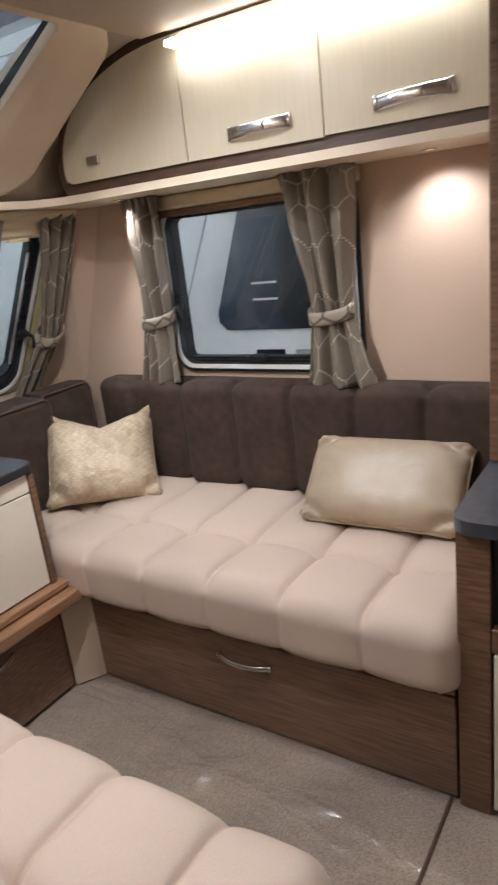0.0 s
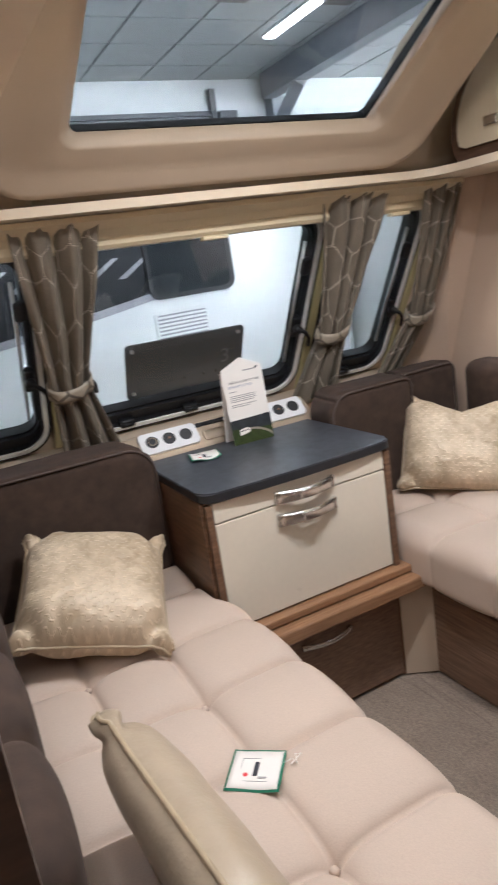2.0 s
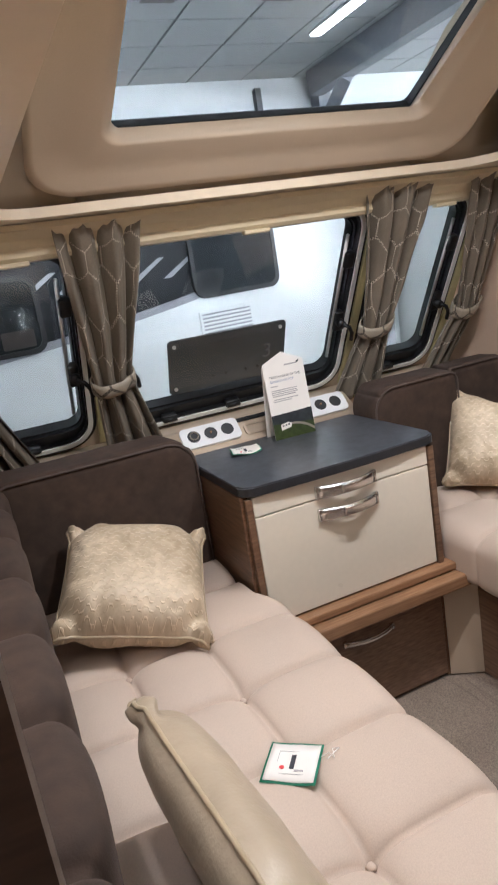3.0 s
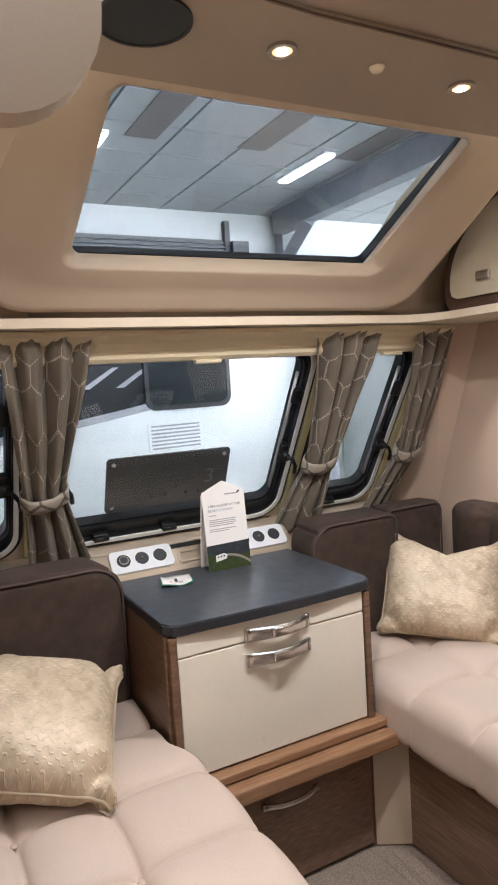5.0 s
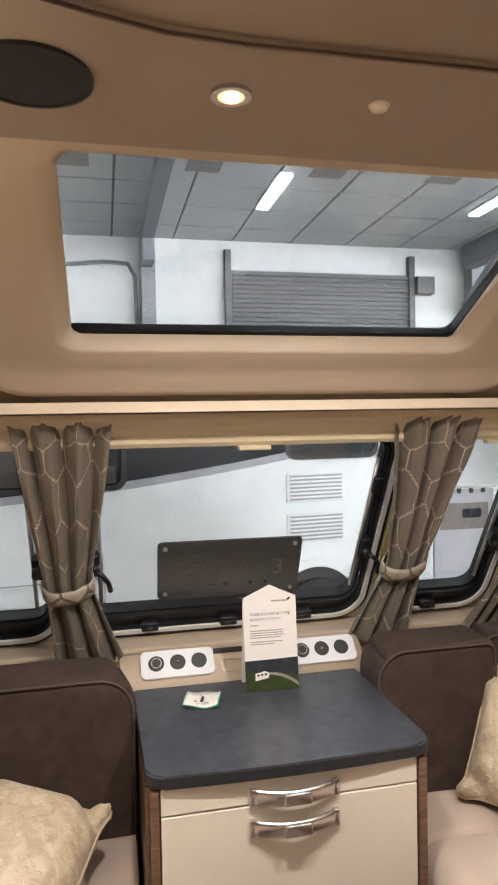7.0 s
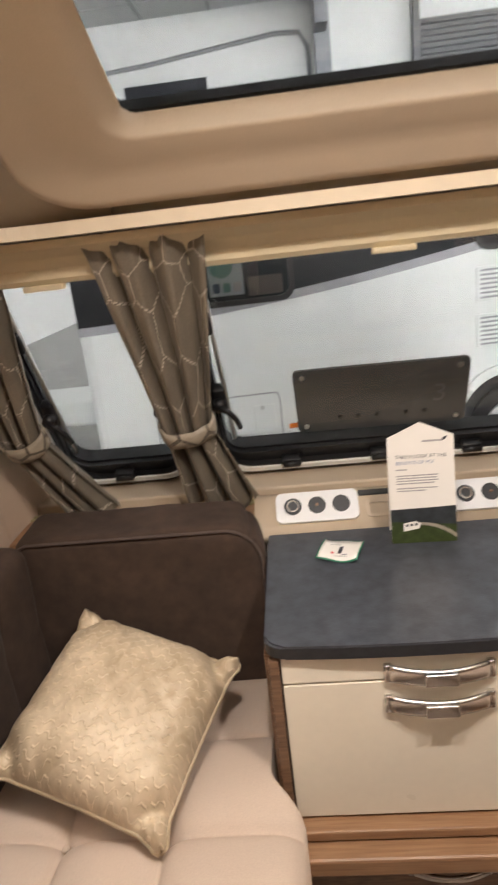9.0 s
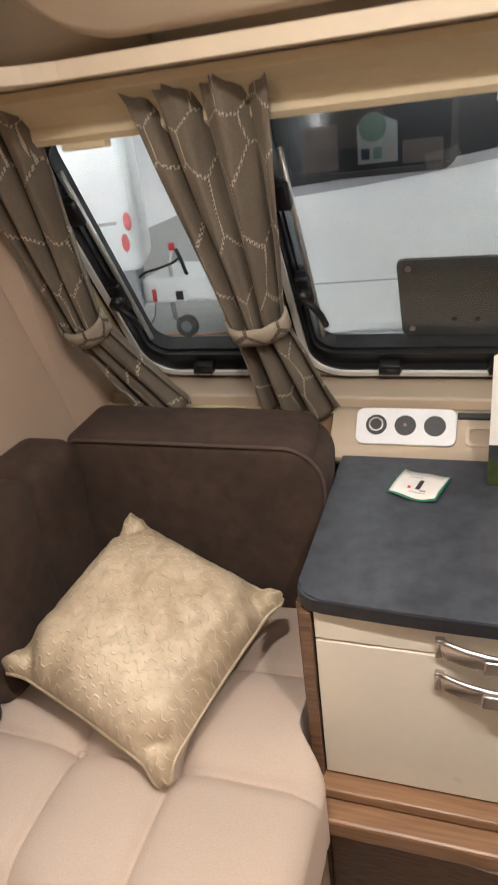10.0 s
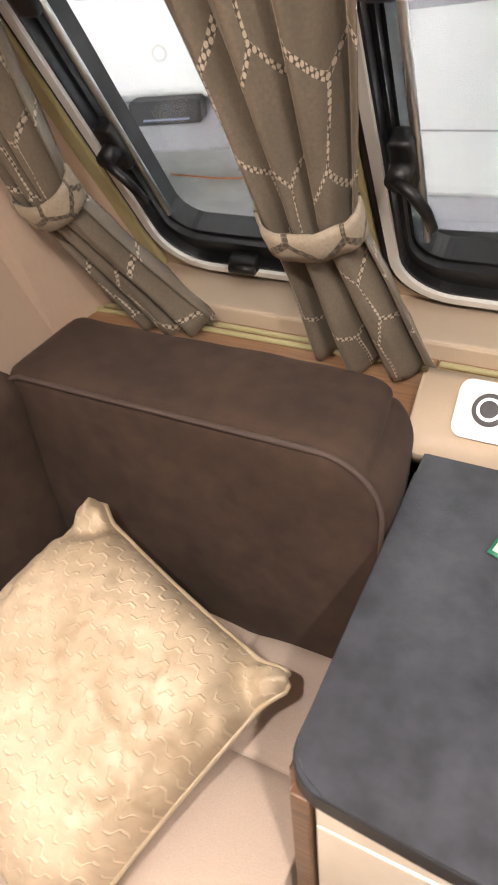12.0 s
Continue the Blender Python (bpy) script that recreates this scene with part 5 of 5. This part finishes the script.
for x in (-0.11, -0.06, -0.01, 0.07, 0.12):
    part("hole", cyl(0.0055, 0.004, pose(x, -0.062, 0.001), 12), M_BLACK, sp)
text_on("number", "3", 0.085, pose(0.135, -0.03, 0.0006), material("faint_grey_print", (0.075, 0.08, 0.083), 0.4), sp)


def wheel(parent, x, y, z, r, turn):
    w = part("wheel", cyl(r, 0.2, pose(0, 0, 0, 90, 0, 0), 36), M_TYRE, parent, m=pose(x, y, z, 0, 0, turn), smooth=False)
    part("rim", cyl(r * 0.66, 0.03, pose(0, -0.10, 0, 90, 0, 0), 30), M_STEEL, w)
    for i in range(5):
        a = 72 * i
        part("spoke", box((-0.035, -0.125, 0.05), (0.035, -0.112, r * 0.6), 0.006), M_SILVER, w, m=pose(0, 0, 0, 0, a, 0))
    return w


# white motorhome broadside in front of the windows
mh = thing("motorhome", "white motorhome with a dark swoosh graphic parked outside", "motorhome", pose(0, 4.15, 0, 0, 0, 6))
part("body", box((-1.9, 0.0, GZ + 0.42), (3.6, 2.1, 2.35), 0.10, 3), M_GRP, mh)
part("skirt", box((-1.85, 0.03, GZ + 0.22), (3.5, 2.0, GZ + 0.45), 0.02), M_GREYGRAPHIC, mh)
sw = []
for i in range(25):
    u = i / 24
    sw.append((-1.88 + 3.93 * u, 0.95 + 0.46 * u ** 1.7))
put = Matrix(((1, 0, 0, 0), (0, 0, -1, 0), (0, 1, 0, 0), (0, 0, 0, 1)))
part("graphic", slab(sw + [(2.05, 2.25), (-1.88, 2.25)], 0.004, 0.008, put), M_GRAPHIC, mh, "dark vinyl graphic")
part("graphic_edge", slab([(x, y - 0.055) for x, y in sw] + [(x, y + 0.01) for x, y in reversed(sw)], 0.010, 0.013, put), M_GREYGRAPHIC, mh, "grey vinyl stripe")
# slanted grey strips paint the hall tubes' reflections on the dark graphic
for i in range(6):
    part("tube_reflection", slab([(-0.7 + 0.32 * i, 1.42), (-0.62 + 0.32 * i, 1.42), (-0.34 + 0.32 * i, 1.60), (-0.40 + 0.32 * i, 1.60)], 0.010, 0.013, put), M_GREYGRAPHIC, mh)
for cx, w, cz in ((-0.78, 1.08, 1.31), (1.62, 0.85, 1.50)):
    f = part("window", slab([(x + cx, y + cz) for x, y in rounded(w, 0.56, 0.09, 5)], 0.012, 0.035, put), M_DARKGLASS, mh)
    part("window_frame", ring([(x + cx, y + cz) for x, y in rounded(w + 0.06, 0.62, 0.11, 5)], [(x + cx, y + cz) for x, y in rounded(w - 0.02, 0.54, 0.08, 5)], 0.012, 0.045, put), M_BLACK, mh)
cd = part("window_card", slab([(-0.13, -0.14), (0.13, -0.14), (0.13, 0.10), (0.0, 0.16), (-0.13, 0.10)], 0.037, 0.040, put @ pose(-0.72, 1.22, 0)), M_CARDTINT, mh, "white card with a green top in the window")
part("green_top", cyl(0.09, 0.004, put @ pose(-0.75, 1.30, 0.043), 20), M_GREENTINT, cd)
for i in range(3):
    part("colour_patch", slab(rounded(0.055, 0.07, 0.008, 3), 0.041, 0.043, put @ pose(-0.80 + 0.08 * i, 1.14, 0)), (M_NAVYGLASS, M_GREENTINT, M_BROWNPANEL)[i], cd)
for x0, x1, z0, z1, mat, what in ((-1.22, -0.98, 1.06, 1.34, M_SEATDARK, "seat_back"), (-0.56, -0.30, 1.06, 1.20, M_SEATDARK, "seat_back")):
    part(what, slab([(x + (x0 + x1) / 2, y + (z0 + z1) / 2) for x, y in rounded(x1 - x0, z1 - z0, 0.015, 4)], 0.036, 0.0365, put), mat, mh)
for cz in (0.945, 0.585):
    v = part("vent", box((1.175, -0.02, cz - 0.13), (1.735, -0.002, cz + 0.13), 0.008), M_GRP, mh)
    for i in range(7):
        part("vent_slat", box((1.205, -0.032, cz - 0.11 + i * 0.034), (1.705, -0.021, cz - 0.095 + i * 0.034)), M_GREYGRAPHIC, v)
part("hatch", ring([(x - 0.9, y + 0.02) for x, y in rounded(1.0, 0.55, 0.05, 4)], [(x - 0.9, y + 0.02) for x, y in rounded(0.98, 0.53, 0.04, 4)], 0.004, 0.008, put), M_GREYGRAPHIC, mh)
part("hatch_lock", cyl(0.02, 0.02, pose(-0.55, -0.01, 0.18, 90), 12), M_STEEL, mh)
part("marker_lamp", box((-0.35, -0.02, -0.02), (-0.20, -0.004, 0.02), 0.005), M_ORANGE, mh)
part("filler_flap", box((-0.62, -0.015, 0.0), (-0.45, -0.004, 0.20), 0.005), M_GRP, mh)
part("arch", slab([(1.45 + 0.42 * math.cos(a), GZ + 0.36 + 0.42 * math.sin(a)) for a in np.linspace(0, math.pi, 20)] + [(1.03, GZ + 0.2), (1.87, GZ + 0.2)], 0.002, 0.006, put), M_BLACK, mh)
arc = [(1.45 + r * math.cos(a), GZ + 0.36 + r * math.sin(a)) for r, order in ((0.50, 1), (0.425, -1)) for a in np.linspace(0.0, math.pi, 22)[::order]]
part("mudguard", slab(arc, 0.004, 0.030, put), M_GRP, mh, "white moulded mudguard")
wheel(mh, 1.45, 0.06, GZ + 0.34, 0.34, 0)

# caravan nose with its towing hitch, seen through the west window
cv = thing("touring_caravan", "white touring caravan with oval red lamps and a dark bumper box", "caravan", pose(-3.649, 5.022, 0, 0, 0, 20))
part("body", box((-2.4, 0, 0.20), (0.52, 0.9, 2.2), 0.10, 4), M_GRP, cv)
part("skirt", box((-2.3, 0.12, GZ + 0.30), (0.40, 0.8, 0.202), 0.03, 2), M_GREYGRAPHIC, cv)
part("ledge", box((-0.75, -0.06, 0.97), (-0.10, 0.004, 1.01), 0.015, 2), M_GREYGRAPHIC, cv)
for x, z, w in ((0.425, 0.68, 0.45), (0.375, 0.485, 0.42)):
    part("lamp", cyl(0.085, 0.04, pose(x, -0.004, z, 90) @ Matrix.Diagonal((w, 1, 1, 1)), 24), M_REDLAMP, cv, "oval red lamp")
part("lettering_bar", box((0.10, -0.006, 0.66), (0.32, -0.002, 0.69)), M_GREYINK, cv)
eb = part("emblem", cyl(0.065, 0.012, pose(-0.13, -0.006, 0.56, 90), 24), M_STEEL, cv)
part("emblem_face", cyl(0.045, 0.006, pose(0.0, -0.012, 0.0, 90), 20), M_SILVER, eb, m=pose(-0.13, -0.006, 0.56))
bb = part("bumper_box", box((-0.42, -0.20, 0.05), (0.20, 0.10, 0.24), 0.03, 2), M_DARKPLASTIC, cv, "dark plastic box with a blue stripe")
part("stripe", box((-0.30, -0.206, 0.09), (0.10, -0.201, 0.105)), M_BLUEINK, bb)
wheel(cv, -1.3, 0.12, GZ + 0.33, 0.33, 0)
hi = thing("towing_hitch", "white drawbar tray with a red handbrake and jockey wheel", "hitch", pose(-3.1, 5.4, GZ))
part("drawbar_cover", box((-0.30, 0.05, 0.34), (0.75, 0.9, 0.605), 0.06, 3), M_GRP, hi, smooth=True)
part("drawbar", box((0.3, 0.3, 0.30), (1.6, 0.45, 0.42), 0.02), M_GRP, hi)
part("coupling", tube([(-0.56, 0.05, 0.60), (-0.42, 0.06, 0.575), (-0.25, 0.12, 0.56)], 0.04, 10), M_STEEL, hi, smooth=True)
hb = part("handbrake", tube([(0.03, 0.16, 0.60), (0.035, 0.16, 0.75), (0.075, 0.17, 0.88)], 0.018), M_STEEL, hi, smooth=True)
part("grip_end", cyl(0.034, 0.07, pose(0.078, 0.17, 0.90), 14), M_RED, hb, "red handle", smooth=True)
part("stem", tube([(0.19, 0.2, 0.60), (0.15, 0.2, 0.75), (0.11, 0.19, 0.87)], 0.021), M_BLACK, hi, smooth=True)
part("plug", box((-0.41, -0.03, 0.51), (-0.30, 0.05, 0.64), 0.02), M_DARKPLASTIC, hi)
part("cable", tube([(-0.32, 0.01, 0.60), (-0.2, 0.03, 0.68), (-0.05, 0.06, 0.71), (0.10, 0.08, 0.75), (0.16, 0.15, 0.79)], 0.013), M_BLACK, hi, smooth=True)
sk = part("socket", box((0.08, 0.034, 0.36), (0.22, 0.052, 0.50), 0.008), M_SILVER, hi)
part("opening", box((0.11, 0.028, 0.385), (0.19, 0.033, 0.475)), M_BLACK, sk)
part("release_tag", box((-0.155, 0.02, 0.37), (-0.115, 0.045, 0.50), 0.006), M_RED, hi)
part("release_cord", tube([(-0.135, 0.03, 0.37), (-0.17, 0.03, 0.22), (-0.28, 0.03, 0.06)], 0.006, 6), M_GIRDER, hi)
part("jockey_post", tube([(0.06, 0.02, 0.36), (0.07, 0.02, 0.20), (0.14, 0.02, 0.14)], 0.026), M_GIRDER, hi, smooth=True)
j = part("jockey_wheel", cyl(0.115, 0.06, pose(0, 0, 0, 90), 24), M_DARKPLASTIC, hi, m=pose(0.20, 0.0, 0.116))
part("rim", cyl(0.06, 0.064, pose(0, 0, 0, 90), 20), M_GIRDER, j)
fc = thing("floor_cable", "orange electric cable lying on the hall floor", "cable")
part("wire", tube([(-4.1, 5.35, GZ + 0.012), (-3.55, 5.33, GZ + 0.012), (-3.2, 5.42, GZ + 0.012), (-2.7, 5.40, GZ + 0.012), (-2.2, 5.6, GZ + 0.012)], 0.007, 6), M_ORANGE, fc, smooth=True)

# caravan alongside, seen through the side window
nb2 = thing("touring_caravan", "white touring caravan with large tinted windows close alongside", "caravan", pose(2.35, 0, 0))
part("body", box((0.0, -4.5, GZ + 0.4), (2.2, 1.55, 2.3), 0.12, 3), M_GRP, nb2)
putx = Matrix(((0, 0, -1, 0), (-1, 0, 0, 0), (0, 1, 0, 0), (0, 0, 0, 1)))
sh = [(-0.60, 0.855), (1.7, 0.855), (1.7, 1.80), (-0.33, 1.80), (-0.40, 1.62), (-0.655, 0.95), (-0.65, 0.90)]
part("window", slab(sh, 0.006, 0.030, putx), M_NAVYGLASS, nb2, "tinted blue side window")
part("inner_blind", slab(rounded(1.5, 0.86, 0.06, 4), 0.031, 0.036, putx @ pose(0.53, 1.30, 0)), M_DARKGLASS, nb2)
part("groove", slab([(-0.93, 0.95), (-0.92, 0.95), (-0.55, 1.75), (-0.56, 1.75)], 0.004, 0.007, putx), M_GREYGRAPHIC, nb2)
for i, (a, b) in enumerate(((-0.43, -0.24), (-0.17, -0.07), (-0.02, 0.10), (0.15, 0.28))):
    part("lettering_bar", box((-0.008, -b, 0.685), (-0.002, -a, 0.735)), M_GREYGRAPHIC if i else M_GRAPHIC, nb2)
for z in (1.02, 1.11):
    part("reflector_bar", box((-0.034, 0.24, z), (-0.031, 0.40, z + 0.012)), M_PAPER, nb2)

# caravan beyond the east front window
e = thing("touring_caravan", "white touring caravan further along the hall", "caravan", pose(4.05, 2.7, 0, 0, 0, 12))
part("body", box((0, 0, GZ + 0.4), (2.2, 4.5, 2.3), 0.12, 3), M_GRP, e)
part("window", slab(rounded(1.2, 0.6, 0.08, 4), 0.004, 0.02, put @ pose(1.2, 1.6, 0)), M_DARKGLASS, e)
db = thing("display_board", "grey information board with a dark photograph on a stand", "sign", pose(2.27, 3.2, GZ))
part("panel", box((-0.25, 0.0, 0.82), (0.25, 0.025, 1.54), 0.006), M_GREYGRAPHIC, db)
part("photograph", box((-0.20, -0.005, 1.24), (0.20, -0.001, 1.44)), M_BROWNPANEL, db, "printed photograph")
part("picture_patch", slab(rounded(0.16, 0.07, 0.02, 4), 0.0055, 0.007, put @ pose(0.06, 1.36, 0)), M_GRAPHIC, db)
part("caption_bar", box((-0.16, -0.005, 1.20), (0.18, -0.001, 1.215)), M_GREYINK, db)
part("lettering_bar", box((-0.10, -0.005, 0.97), (0.08, -0.001, 0.99)), M_GREYINK, db)
part("rail", box((-0.27, -0.02, 1.55), (0.27, 0.03, 1.575), 0.004), M_STEEL, db)
for x in (-0.15, -0.05, 0.05, 0.15):
    part("hook", box((x - 0.012, -0.025, 1.515), (x + 0.012, -0.006, 1.55)), M_BLACK, db)
for x in (-0.22, 0.22):
    part("post", box((x - 0.015, 0.026, 0.02), (x + 0.015, 0.05, 1.56)), M_STEEL, db)
    part("foot", box((x - 0.03, -0.16, 0.0), (x + 0.03, 0.22, 0.02), 0.004), M_STEEL, db)
